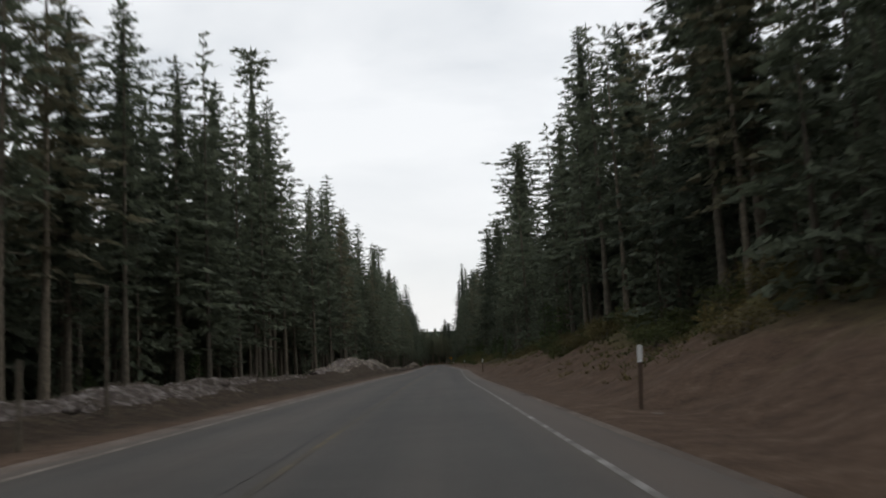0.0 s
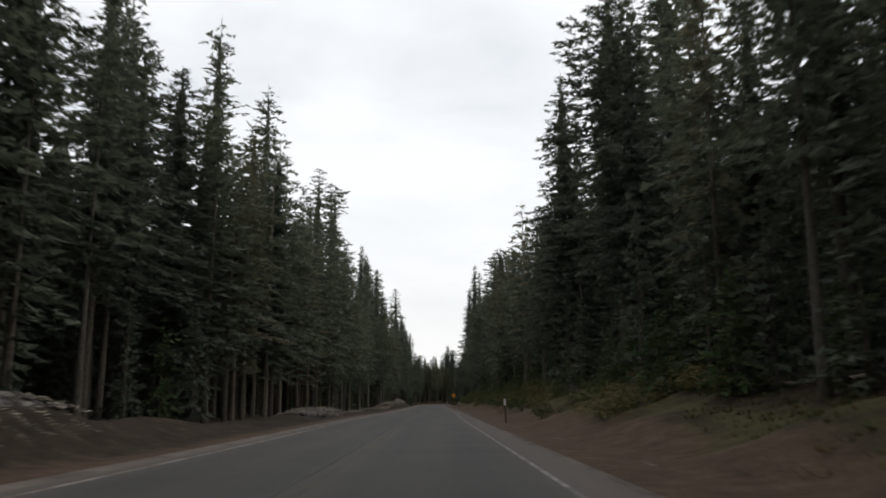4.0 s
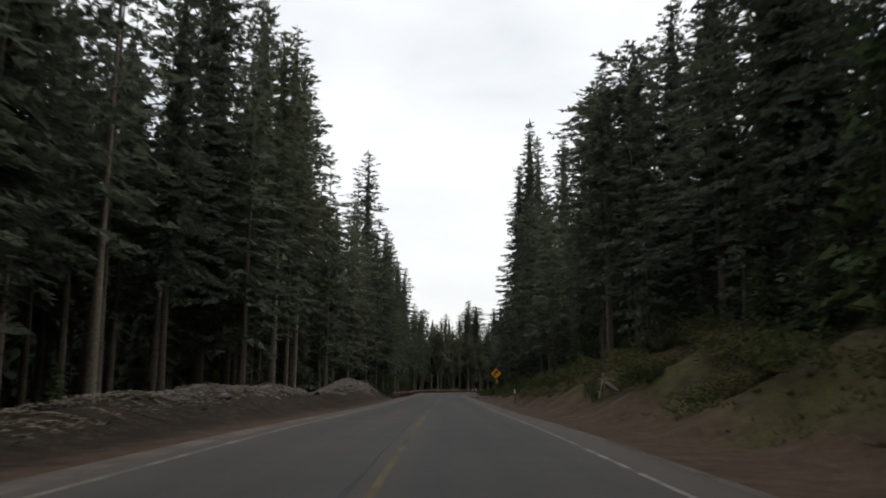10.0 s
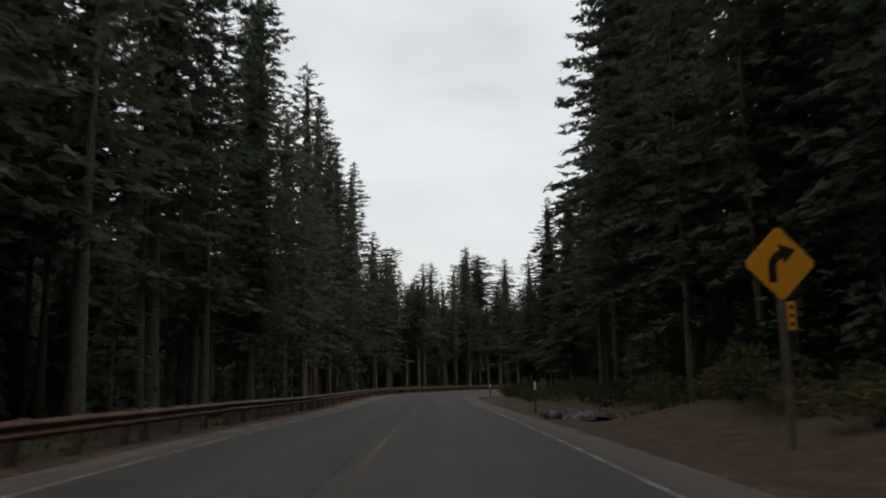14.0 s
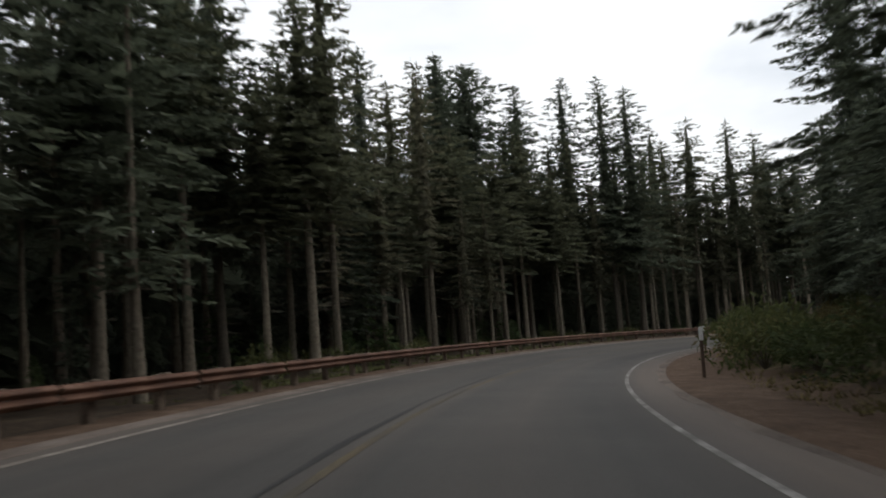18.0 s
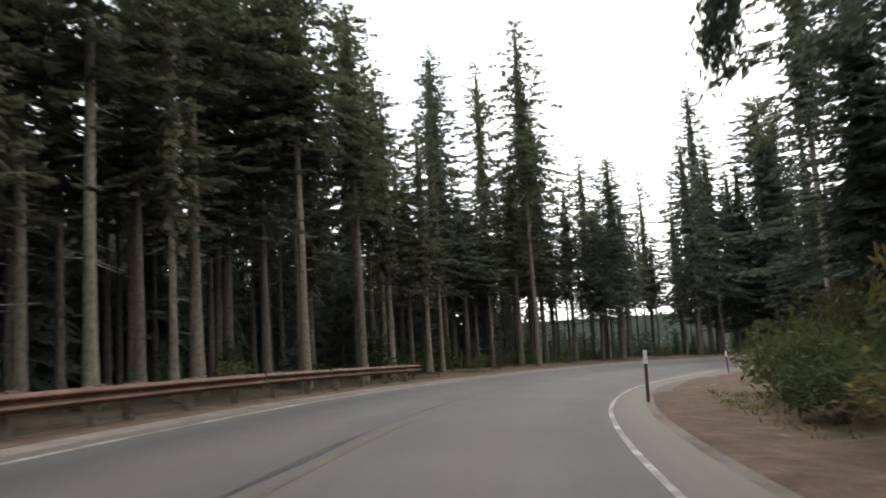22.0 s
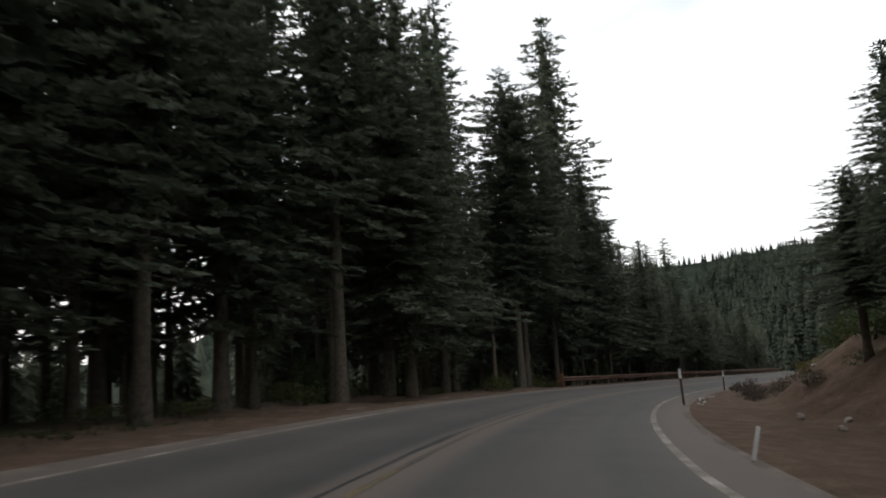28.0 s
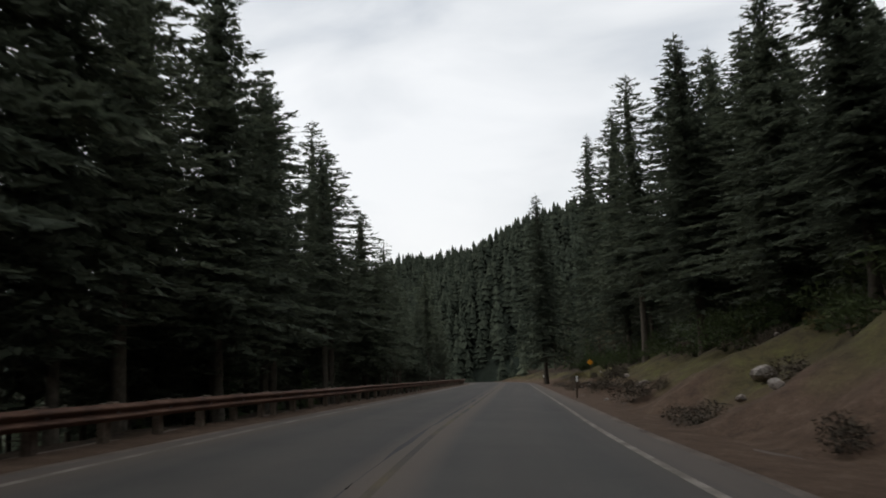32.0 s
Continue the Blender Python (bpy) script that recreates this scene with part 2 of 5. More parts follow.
ASPHALT, GROUND, RUST = asphalt_material(), ground_material(), rust_material()
FAR_WOODS = speckled("far_woods", (0.020, 0.026, 0.020), (0.030, 0.037, 0.029), (0.042, 0.050, 0.038), 0.02, 0.25, 1.0, 0.2, 1.0, 0.0)
LINE_WHITE = speckled("worn_white_paint", (0.085, 0.078, 0.071), (0.190, 0.178, 0.166), (0.37, 0.36, 0.34), 1.5, 26, 0.8, 0.1, 0.01)
SEAM = speckled("tar_seam", (0.02, 0.02, 0.02), (0.032, 0.031, 0.03), (0.05, 0.048, 0.046), 0.7, 20, 0.7, 0.2, 0.01)
LINE_YELLOW = speckled("worn_yellow_paint", (0.060, 0.055, 0.046), (0.105, 0.086, 0.048), (0.22, 0.155, 0.055), 0.25, 26, 0.8, 0.1, 0.01)
LINE_TAN = speckled("dusty_white_paint", (0.11, 0.094, 0.078), (0.20, 0.175, 0.148), (0.36, 0.325, 0.285), 1.2, 26, 0.85, 0.1, 0.01)
LINE_FADED = speckled("worn_off_yellow_paint", (0.060, 0.055, 0.048), (0.082, 0.070, 0.052), (0.14, 0.105, 0.055), 0.3, 26, 0.8, 0.1, 0.01)
GRAVEL = speckled("cinder_gravel", (0.092, 0.073, 0.062), (0.146, 0.117, 0.099), (0.212, 0.175, 0.150), 0.6, 30, 0.95, 0.8, 0.04)
GRAVEL_PALE = speckled("pale_dusty_gravel", (0.105, 0.084, 0.071), (0.170, 0.138, 0.117), (0.245, 0.203, 0.174), 0.7, 30, 0.95, 0.8, 0.04)
LINE_DUSTY = speckled("dust_covered_paint", (0.075, 0.065, 0.056), (0.115, 0.098, 0.084), (0.18, 0.16, 0.14), 0.8, 26, 0.9, 0.1, 0.01)
SNOW = speckled("dirty_snow", (0.034, 0.027, 0.023), (0.140, 0.114, 0.102), (0.42, 0.38, 0.365), 2.2, 17, 0.9, 1.0, 0.14)
NEEDLES = varied("fir_needles", (0.078, 0.094, 0.070), (0.112, 0.130, 0.092), 9.0, 0.8, 0.22, 0.5, 0.42, 0.42)
NEEDLES_DRY = varied("lichen_hung_needles", (0.100, 0.098, 0.066), (0.142, 0.134, 0.092), 9.0, 0.8, 0.22, 0.5, 0.42, 0.42)
NEEDLES_OLIVE = varied("olive_needles", (0.088, 0.098, 0.064), (0.126, 0.132, 0.086), 9.0, 0.8, 0.22, 0.5, 0.42, 0.42)
# fir green for the far hillside, backlight and haze darkened into the colour
NEEDLES_BACKLIT = varied("backlit_hillside_needles", (0.034, 0.042, 0.033), (0.052, 0.061, 0.046), 2.0, 1.0, 0.0)
NEEDLES_YOUNG = varied("young_fir_needles", (0.050, 0.078, 0.034), (0.080, 0.112, 0.048), 9.0, 0.8, 0.2, through_light=0.4)
LEAVES = varied("shrub_leaves", (0.050, 0.068, 0.028), (0.098, 0.106, 0.042), 11.0, through_light=0.35)
LEAVES_DRY = varied("dry_shrub_leaves", (0.098, 0.086, 0.038), (0.158, 0.130, 0.058), 11.0, through_light=0.35)
BRUSH = varied("dead_brush", (0.061, 0.049, 0.037), (0.104, 0.085, 0.066), 11.0)
BARK = varied("grey_bark", (0.068, 0.058, 0.048), (0.125, 0.108, 0.088), 6.0, 0.9, 0.15, 0.8)
# paler bark, also brightened in colour for the stronger light in the bend
BARK_PALE_LIT = varied("pale_lit_bark", (0.115, 0.098, 0.078), (0.20, 0.172, 0.138), 6.0, 0.9, 0.15, 0.8)
DEADWOOD = varied("bleached_wood", (0.244, 0.201, 0.159), (0.403, 0.354, 0.293), 8.0, 0.85, 0.2, 0.5)
ROCK = speckled("pale_rock", (0.171, 0.140, 0.122), (0.305, 0.262, 0.232), (0.439, 0.403, 0.366), 1.5, 12, 0.9, 0.8, 0.06)
SIGN_YELLOW = plain("sign_orange_sheeting", (0.878, 0.366, 0.015), 0.5, 0.08)
SIGN_FADED = plain("faded_marker_sheeting", (0.34, 0.135, 0.04), 0.7, 0.45, 6)
SIGN_BLACK = plain("sign_black", (0.015, 0.014, 0.013), 0.55)
WHITE_PLASTIC = plain("white_reflector", (0.799, 0.799, 0.788), 0.5, 0.12)
POST_BROWN = plain("brown_post", (0.100, 0.071, 0.054), 0.8, spec=0.2)
WOOD_POST = speckled("weathered_post_wood", (0.085, 0.063, 0.049), (0.146, 0.112, 0.085), (0.207, 0.171, 0.134), 1.2, 20, 0.9, 0.5, 0.02)
GALVANISED = plain("dull_metal", (0.25, 0.25, 0.25), 0.5, 0.3)


# ---------------------------------------------------------------- mesh helpers
def mesh(name, verts, faces, mat, smooth=False):
    me = bpy.data.meshes.new(name)
    verts = np.asarray(verts, dtype=np.float32)
    me.from_pydata(verts.tolist(), [], faces if isinstance(faces, list) else faces.tolist())
    me.materials.append(mat)
    if smooth:
        me.polygons.foreach_set("use_smooth", [True] * len(me.polygons))
    me.update()
    return me


def tri_mesh(name, verts, tris, mats, which=None):
    """A mesh from arrays of triangles, with one or more materials."""
    verts, tris = np.asarray(verts, np.float32), np.asarray(tris, np.int32)
    me = bpy.data.meshes.new(name)
    me.vertices.add(len(verts))
    me.vertices.foreach_set("co", verts.ravel())
    me.loops.add(tris.size)
    me.loops.foreach_set("vertex_index", tris.ravel())
    me.polygons.add(len(tris))
    me.polygons.foreach_set("loop_start", np.arange(0, tris.size, 3, dtype=np.int32))
    me.polygons.foreach_set("loop_total", np.full(len(tris), 3, dtype=np.int32))
    for m in mats:
        me.materials.append(m)
    if which is not None:
        me.polygons.foreach_set("material_index", np.asarray(which, np.int32))
    me.update(calc_edges=True)
    return me


def part(name, me, parent, label=""):
    ob = new(name, me)
    ob.parent = parent
    return tagged(ob, label)


def thing(name, m, label, category, group=""):
    ob = new(name)
    ob.empty_display_size = 0.2
    ob.matrix_basis = m
    return tagged(ob, label, category, group)


def box(cx, cy, cz, sx, sy, sz, bevel=0.0):
    bm = bmesh.new()
    bmesh.ops.create_cube(bm, size=1.0)
    bmesh.ops.transform(bm, matrix=Matrix.Translation((cx, cy, cz)) @ Matrix.Diagonal((sx, sy, sz, 1)), verts=bm.verts)
    if bevel:
        bmesh.ops.bevel(bm, geom=bm.edges[:], offset=bevel, segments=2, affect="EDGES", profile=0.6)
    return bm


def from_bm(name, bm, mat):
    me = bpy.data.meshes.new(name)
    bm.to_mesh(me)
    bm.free()
    me.materials.append(mat)
    return me


# ---------------------------------------------------------------- the road's line and the lie of the land
ROAD_KNOTS = [
    (-2.0, 0.0, -1.2), (-1.7, 24.8, -2.5), (-1.4, 49.2, -3.8), (-0.7, 72.8, -5.0),
    (0.1, 95.6, -6.2), (0.3, 117.7, -7.4), (0.3, 139.1, -8.5), (0.5, 160.2, -9.6),
    (0.8, 181.3, -10.8), (0.9, 202.4, -11.9), (0.8, 223.5, -13.1), (0.8, 244.1, -14.1),
    (0.8, 263.6, -15.2), (1.0, 282.4, -16.2), (0.9, 301.1, -17.2), (1.0, 319.4, -18.1),
    (1.2, 337.3, -19.1), (1.2, 355.2, -20.0), (1.7, 373.4, -20.9), (5.5, 391.4, -21.9),
    (12.9, 408.1, -22.8), (23.4, 422.7, -23.7), (36.1, 434.6, -24.6), (50.0, 444.2, -25.4),
    (64.8, 451.0, -26.3), (80.0, 455.2, -27.1), (95.5, 456.8, -27.9), (110.8, 455.5, -28.7),
    (125.7, 451.6, -29.5), (139.4, 445.3, -30.3), (152.2, 437.3, -31.1), (163.6, 428.0, -31.9),
    (173.8, 418.4, -32.7),
]
BANKING = ((-60, 0.0), (264, 0.0), (319, 0.01), (355, 0.025), (392, 0.035), (428, 0.042), (479, 0.06), (510, 0.06), (556, 0.05), (620, 0.045), (720, 0.03))


def road_line():
    """Points along the centre line a metre apart, with the tangent; run on before the first knot and past the last."""
    k = [np.array(p) for p in ROAD_KNOTS]
    first = k[1] - k[0]
    k = [k[0] - first * n for n in (3, 2, 1)] + k
    heading, z, p = math.atan2(k[-1][1] - k[-2][1], k[-1][0] - k[-2][0]), k[-1][2], k[-1].copy()
    for turn in (-3, -2, 0, 0, 0, 0, 0, 3, 6, 6, 6, 6):
        heading += radians(turn)
        p = p + np.array((14.3 * math.cos(heading), 14.3 * math.sin(heading), -0.76))
        k.append(p)
    k = np.array(k)
    pts = []
    for i in range(1, len(k) - 2):
        a, b, c, d = k[i - 1:i + 3]
        for u in np.linspace(0, 1, 24, endpoint=False):
            pts.append(0.5 * (2 * b + (c - a) * u + (2 * a - 5 * b + 4 * c - d) * u * u + (3 * b - a - 3 * c + d) * u ** 3))
    pts = np.array(pts)
    run = np.concatenate([[0], np.cumsum(np.linalg.norm(np.diff(pts[:, :2], axis=0), axis=1))])
    even = np.arange(0, run[-1], 1.0)
    line = np.stack([np.interp(even, run, pts[:, j]) for j in range(3)], 1)
    for _ in range(6):
        line[1:-1] = 0.25 * line[:-2] + 0.5 * line[1:-1] + 0.25 * line[2:]
    tangent = np.gradient(line[:, :2], axis=0)
    tangent /= np.linalg.norm(tangent, axis=1)[:, None]
    zero = int(np.argmin(np.linalg.norm(line[:, :2] - np.array(ROAD_KNOTS[0][:2]), axis=1)))
    return line, tangent, even - even[zero]


LINE, TANGENT, STATION = road_line()
NORMAL = np.stack([TANGENT[:, 1], -TANGENT[:, 0]], 1)
BANK = np.interp(STATION, *zip(*BANKING))


def wobble(a, b, seed):
    """A smooth random field, about -1 to 1."""
    rng = np.random.default_rng(seed)
    out = 0.0
    for k in range(9):
        w, th, ph = 0.45 * 1.55 ** (k % 5), rng.uniform(0, 6.28), rng.uniform(0, 6.28)
        out = out + np.sin((a * math.cos(th) + b * math.sin(th)) * w + ph) / (1 + 0.7 * (k % 5))
    return out / 2.6


def along(s, *knots):
    return np.interp(s, [k[0] for k in knots], [k[1] for k in knots])


def widening(s):
    """The extra width of the carriageway on the inside of the bend."""
    return along(s, (-60, 0), (462, 0), (476, 0.2), (490, 0.7), (510, 0.95), (535, 0.5), (550, 0), (760, 0))


def widening_left(s):
    """The extra width on the outside, past the bend."""
    return along(s, (-60, 0), (540, 0), (565, 0.4), (760, 0.4))


def profile(s, lat):
    """Height of the ground over the road's own plane, by station and distance to the right of the centre line."""
    s, lat = np.asarray(s, float), np.asarray(lat, float)
    lat = np.where(lat > 3, lat - widening(s), lat)
    r, q = np.maximum(lat - 5.5, 0), np.maximum(-lat - 5.4, 0)
    # cut bank and hillside to the right
    high = along(s, (-60, 2.4), (55, 2.5), (75, 1.8), (115, 1.6), (150, 2.4), (205, 2.8), (240, 3.3), (265, 3.5), (290, 2.2), (315, 1.0), (330, 0.6), (470, 0.6), (500, 0.9), (525, 1.5), (540, 2.6), (560, 4.2), (600, 4.6), (615, 4.2), (625, 3.3), (640, 3.2), (680, 2.6), (760, 2.0))
    wide = along(s, (-60, 6.0), (120, 6.0), (205, 6.8), (250, 6.5), (330, 4.0), (470, 4.0), (500, 6.0), (540, 6.0), (600, 7.0), (760, 8.0))
    start = along(s, (-60, 0.9), (320, 0.9), (470, 1.6), (520, 2.6), (585, 2.6), (605, 1.4), (620, 1.0), (760, 1.2))
    lobes = np.clip(along(s, (-60, 0.5), (110, 0.5), (150, 1.0), (310, 1.0), (330, 0.2), (520, 0.2), (560, 0.7), (760, 0.7)), 0, 1)
    start = start + lobes * (0.75 * np.sin(s * 0.62 + 1.2 * np.sin(s * 0.23)) + 0.45 * np.sin(s * 1.37 + 0.8) + 0.3)
    rise = np.clip((r - np.maximum(start, 0.5)) / wide, 0, 1)
    rise = rise ** 1.15 * (1.25 - 0.25 * rise)
    slope = along(s, (-60, 0.10), (330, 0.08), (470, 0.06), (520, 0.20), (560, 0.45), (620, 0.55), (690, 0.5), (720, 0.35), (760, 0.25))
    right = -0.05 * np.minimum(r, 1.0) + high * rise * (1 + 0.16 * wobble(s, lat * 1.5, 3)) + slope * np.maximum(r - start - wide, 0)
    # ploughed berm, forest floor and falling slope to the left
    tall = along(s, (-60, 0.3), (8, 0.5), (35, 0.9), (50, 0.7), (66, 1.0), (78, 1.9), (98, 1.8), (116, 0.9), (128, 0.3), (146, 0.3), (155, 0.5), (163, 0.45), (170, 0.2), (205, 0.2), (236, 0.25), (248, 0.9), (268, 1.0), (274, 0.5), (280, 0.9), (290, 1.6), (303, 1.65), (313, 0.3), (330, 0.0), (760, 0.0))
    over = np.clip(1 - np.abs(q - 3.4) / 2.9, 0, 1)
    berm = tall * np.sin(over * math.pi / 2) ** 1.3 * (1 + 0.17 * wobble(s * 0.9, lat * 1.6, 5))
    fall = along(s, (-60, -0.03), (380, -0.02), (440, -0.03), (480, -0.06), (510, -0.22), (560, -0.10), (590, -0.25), (620, -0.45), (760, -0.30))
    near = along(s, (-60, 12), (470, 8), (500, 14), (575, 12), (600, 2.5), (760, 3))
    left = -0.25 * np.clip(q - 0.5, 0, 1) * np.clip(1 - tall, 0, 1) + berm + fall * np.maximum(q - near, 0)
    rough = np.clip((np.abs(lat) - 5.6) / 2.5, 0, 1)
    return np.where(lat > 0, right, left) + 0.14 * rough * wobble(s * 1.7, lat * 1.7, 9)


def nearest(x, y):
    """Station index and distance to the right of the road for points of the plan."""
    x, y = np.atleast_1d(np.asarray(x, float)), np.atleast_1d(np.asarray(y, float))
    idx = np.empty(len(x), int)
    for i in range(0, len(x), 4000):
        d = (x[i:i + 4000, None] - LINE[None, :, 0]) ** 2 + (y[i:i + 4000, None] - LINE[None, :, 1]) ** 2
        idx[i:i + 4000] = d.argmin(1)
    lat = (x - LINE[idx, 0]) * NORMAL[idx, 0] + (y - LINE[idx, 1]) * NORMAL[idx, 1]
    return idx, lat


def plane_z(idx, lat):
    return LINE[idx, 2] - BANK[idx] * np.clip(lat, -9, 9)


def ground_z(x, y):
    idx, lat = nearest(x, y)
    return plane_z(idx, lat) + profile(STATION[idx], lat)


def spot(s, lat):
    """The place on the plan at a station and a distance to the right of the centre line, with the ground's height and the road's heading."""
    i = int(np.clip(round(s - STATION[0]), 0, len(LINE) - 1))
    x, y = LINE[i, :2] + NORMAL[i] * lat
    z = float(plane_z(np.array([i]), np.array([lat]))[0] + profile(STATION[i], lat))
    return float(x), float(y), z, math.degrees(math.atan2(TANGENT[i, 1], TANGENT[i, 0])) - 90


# ---------------------------------------------------------------- ground, carriageway, paint
def build_ground():
    lats = np.concatenate([-np.geomspace(170, 24, 16), np.arange(-22, -12, 1.0), np.arange(-12, -5.0, 0.45), [-4.9, -4.4, -3.6, 0, 3.6, 4.4], np.arange(4.9, 15, 0.5), np.arange(15, 30, 1.5), np.geomspace(31, 78, 9)])
    rows = np.arange(0, len(LINE), 1)
    i, j = np.meshgrid(rows, np.arange(len(lats)), indexing="ij")
    i, lat = i.ravel(), lats[j.ravel()]
    x, y = LINE[i, 0] + NORMAL[i, 0] * lat, LINE[i, 1] + NORMAL[i, 1] * lat
    under = np.where(np.abs(lat - np.where(lat > 3, widening(STATION[i]), 0)) < 4.75, -0.12, 0.0)
    z = plane_z(i, lat) + profile(STATION[i], lat) + under
    n, k = len(rows), len(lats)
    a = (np.arange(n - 1)[:, None] * k + np.arange(k - 1)[None, :]).ravel()
    faces = np.stack([a, a + 1, a + k + 1, a + k], 1)
    s = STATION[i]
    cinder = np.clip(1.35 - np.abs(np.abs(lat) - 5) * 0.12, 0, 1)
    top = along(s, (-60, 12.0), (55, 11.0), (72, 10.9), (90, 9.8), (108, 8.8), (140, 9.0), (250, 8.5), (310, 9.5), (340, 8.0), (470, 8.5), (500, 13), (560, 13.5), (585, 11), (610, 9.5), (640, 9.5), (760, 9))
    cinder = np.where(lat > 0, np.clip(0.5 + (top - lat) * 0.25, 0, 1), np.clip(0.5 + (lat + along(s, (-60, 5.6), (300, 5.6), (320, 5.9), (478, 6.2), (490, 13), (580, 14), (596, 7), (760, 7))) * 0.25, 0, 1))
    green = np.where(lat > 0, np.clip(1 - np.abs(lat - top - 1.0) / 5.5, 0, 1) * along(s, (-60, 0.75), (120, 0.6), (150, 0.68), (290, 0.66), (330, 0.6), (470, 0.6), (500, 0.4), (560, 0.45), (600, 0.65), (760, 0.6)), 0.12)
    # far land out to the horizon, well below
    far = []
    ring = 64
    for rad, h in ((1, -85), (300, -75), (700, -60), (1500, -40), (3500, -30)):
        for q in range(ring):
            th = 2 * math.pi * q / ring
            far.append((60 + rad * math.cos(th), 300 + rad * math.sin(th), h))
    base = len(x)
    far_faces = [(base + r * ring + q, base + r * ring + (q + 1) % ring, base + (r + 1) * ring + (q + 1) % ring, base + (r + 1) * ring + q) for r in range(4) for q in range(ring)]
    verts = np.concatenate([np.stack([x, y, z], 1), np.array(far)])
    me = mesh("ground", verts, faces.tolist() + [f[::-1] for f in far_faces], GROUND, True)
    me.materials.append(FAR_WOODS)
    for q in range(len(far_faces)):
        me.polygons[len(faces) + q].material_index = 1
    for name, values in (("cinder", cinder), ("grass", green)):
        at = me.attributes.new(name, "FLOAT", "POINT")
        at.data.foreach_set("value", np.concatenate([values, np.zeros(len(far))]).astype(np.float32))
    return tagged(new("ground", me), "red-brown cinder banks and dark forest floor beside the road", "ground", kind="structure")


def ribbon(name, lats, lift, mat, s0=None, s1=None, uv=False, ragged=0.0, seed=1):
    """A strip of the carriageway between the given distances from the centre line."""
    keep = np.where((STATION >= (STATION[0] if s0 is None else s0)) & (STATION <= (STATION[-1] if s1 is None else s1)))[0]
    verts, uvs, k = [], [], len(lats)
    for i in keep:
        for j, lat in enumerate(lats):
            edge = ragged * float(wobble(STATION[i] * 3.0, j * 7.0, seed)) if ragged and j in (0, k - 1) else 0.0
            a = lat + edge + (float(widening(STATION[i])) if lat > 3 else -float(widening_left(STATION[i])) if lat < -3 else 0.0)
            x, y = LINE[i, :2] + NORMAL[i] * a
            verts.append((x, y, LINE[i, 2] - BANK[i] * a + (lift[j] if isinstance(lift, (list, tuple)) else lift)))
            uvs.append((a / 4.2, STATION[i] / 4.2))
    faces = [(r * k + j, r * k + j + 1, (r + 1) * k + j + 1, (r + 1) * k + j) for r in range(len(keep) - 1) for j in range(k - 1)]
    faces = [f[::-1] for f in faces]
    me = mesh(name, verts, faces, mat, True)
    if uv:
        layer = me.uv_layers.new(name="UVMap")
        for lp in me.loops:
            layer.data[lp.index].uv = uvs[lp.vertex_index]
    return new(name, me)


build_ground()
tagged(ribbon("road", [-4.2, -3.6, -1.8, 0, 1.8, 3.6, 4.2, 4.6], 0.0, ASPHALT, uv=True, ragged=0.06), "worn grey two-lane asphalt road dusted with cinder", "road", kind="structure")
tagged(ribbon("pavement", [4.3, 5.0, 6.1], [-0.012, -0.015, -0.06], GRAVEL, ragged=0.34, seed=4), "pale cinder gravel shoulder beside the road", "shoulder", kind="structure")
tagged(ribbon("pavement", [-5.9, -4.8, -4.02], [-0.08, -0.015, -0.012], GRAVEL_PALE, ragged=0.34, seed=6), "pale cinder gravel shoulder beside the road", "shoulder", kind="structure")
tagged(ribbon("trim", [3.70, 3.80], 0.006, LINE_WHITE, None, 498), "worn white edge line on the asphalt", "road line", kind="structure")
tagged(ribbon("trim", [3.67, 3.82], 0.006, LINE_TAN, 531, None), "worn white edge line on the asphalt", "road line", kind="structure")
tagged(ribbon("trim", [3.69, 3.81], 0.006, LINE_DUSTY, 498, 531), "white edge line hidden under dust", "road line", kind="structure")
tagged(ribbon("trim", [-3.82, -3.68], 0.006, LINE_TAN), "worn white edge line on the asphalt", "road line", kind="structure")
tagged(ribbon("trim", [-0.06, 0.06], 0.006, LINE_YELLOW, 150, 335), "faded yellow centre line, mostly worn away", "road line", kind="structure")
tagged(ribbon("trim", [-0.06, 0.06], 0.006, LINE_FADED, None, 149), "centre line worn down to faint yellow traces", "road line", kind="structure")
tagged(ribbon("trim", [-0.06, 0.06], 0.006, LINE_FADED, 336, None), "centre line worn down to faint yellow traces", "road line", kind="structure")
tagged(ribbon("trim", [-0.33, -0.27], 0.005, SEAM, ragged=0.05, seed=8), "dark tar seam along the middle of the road", "road seam", kind="structure")


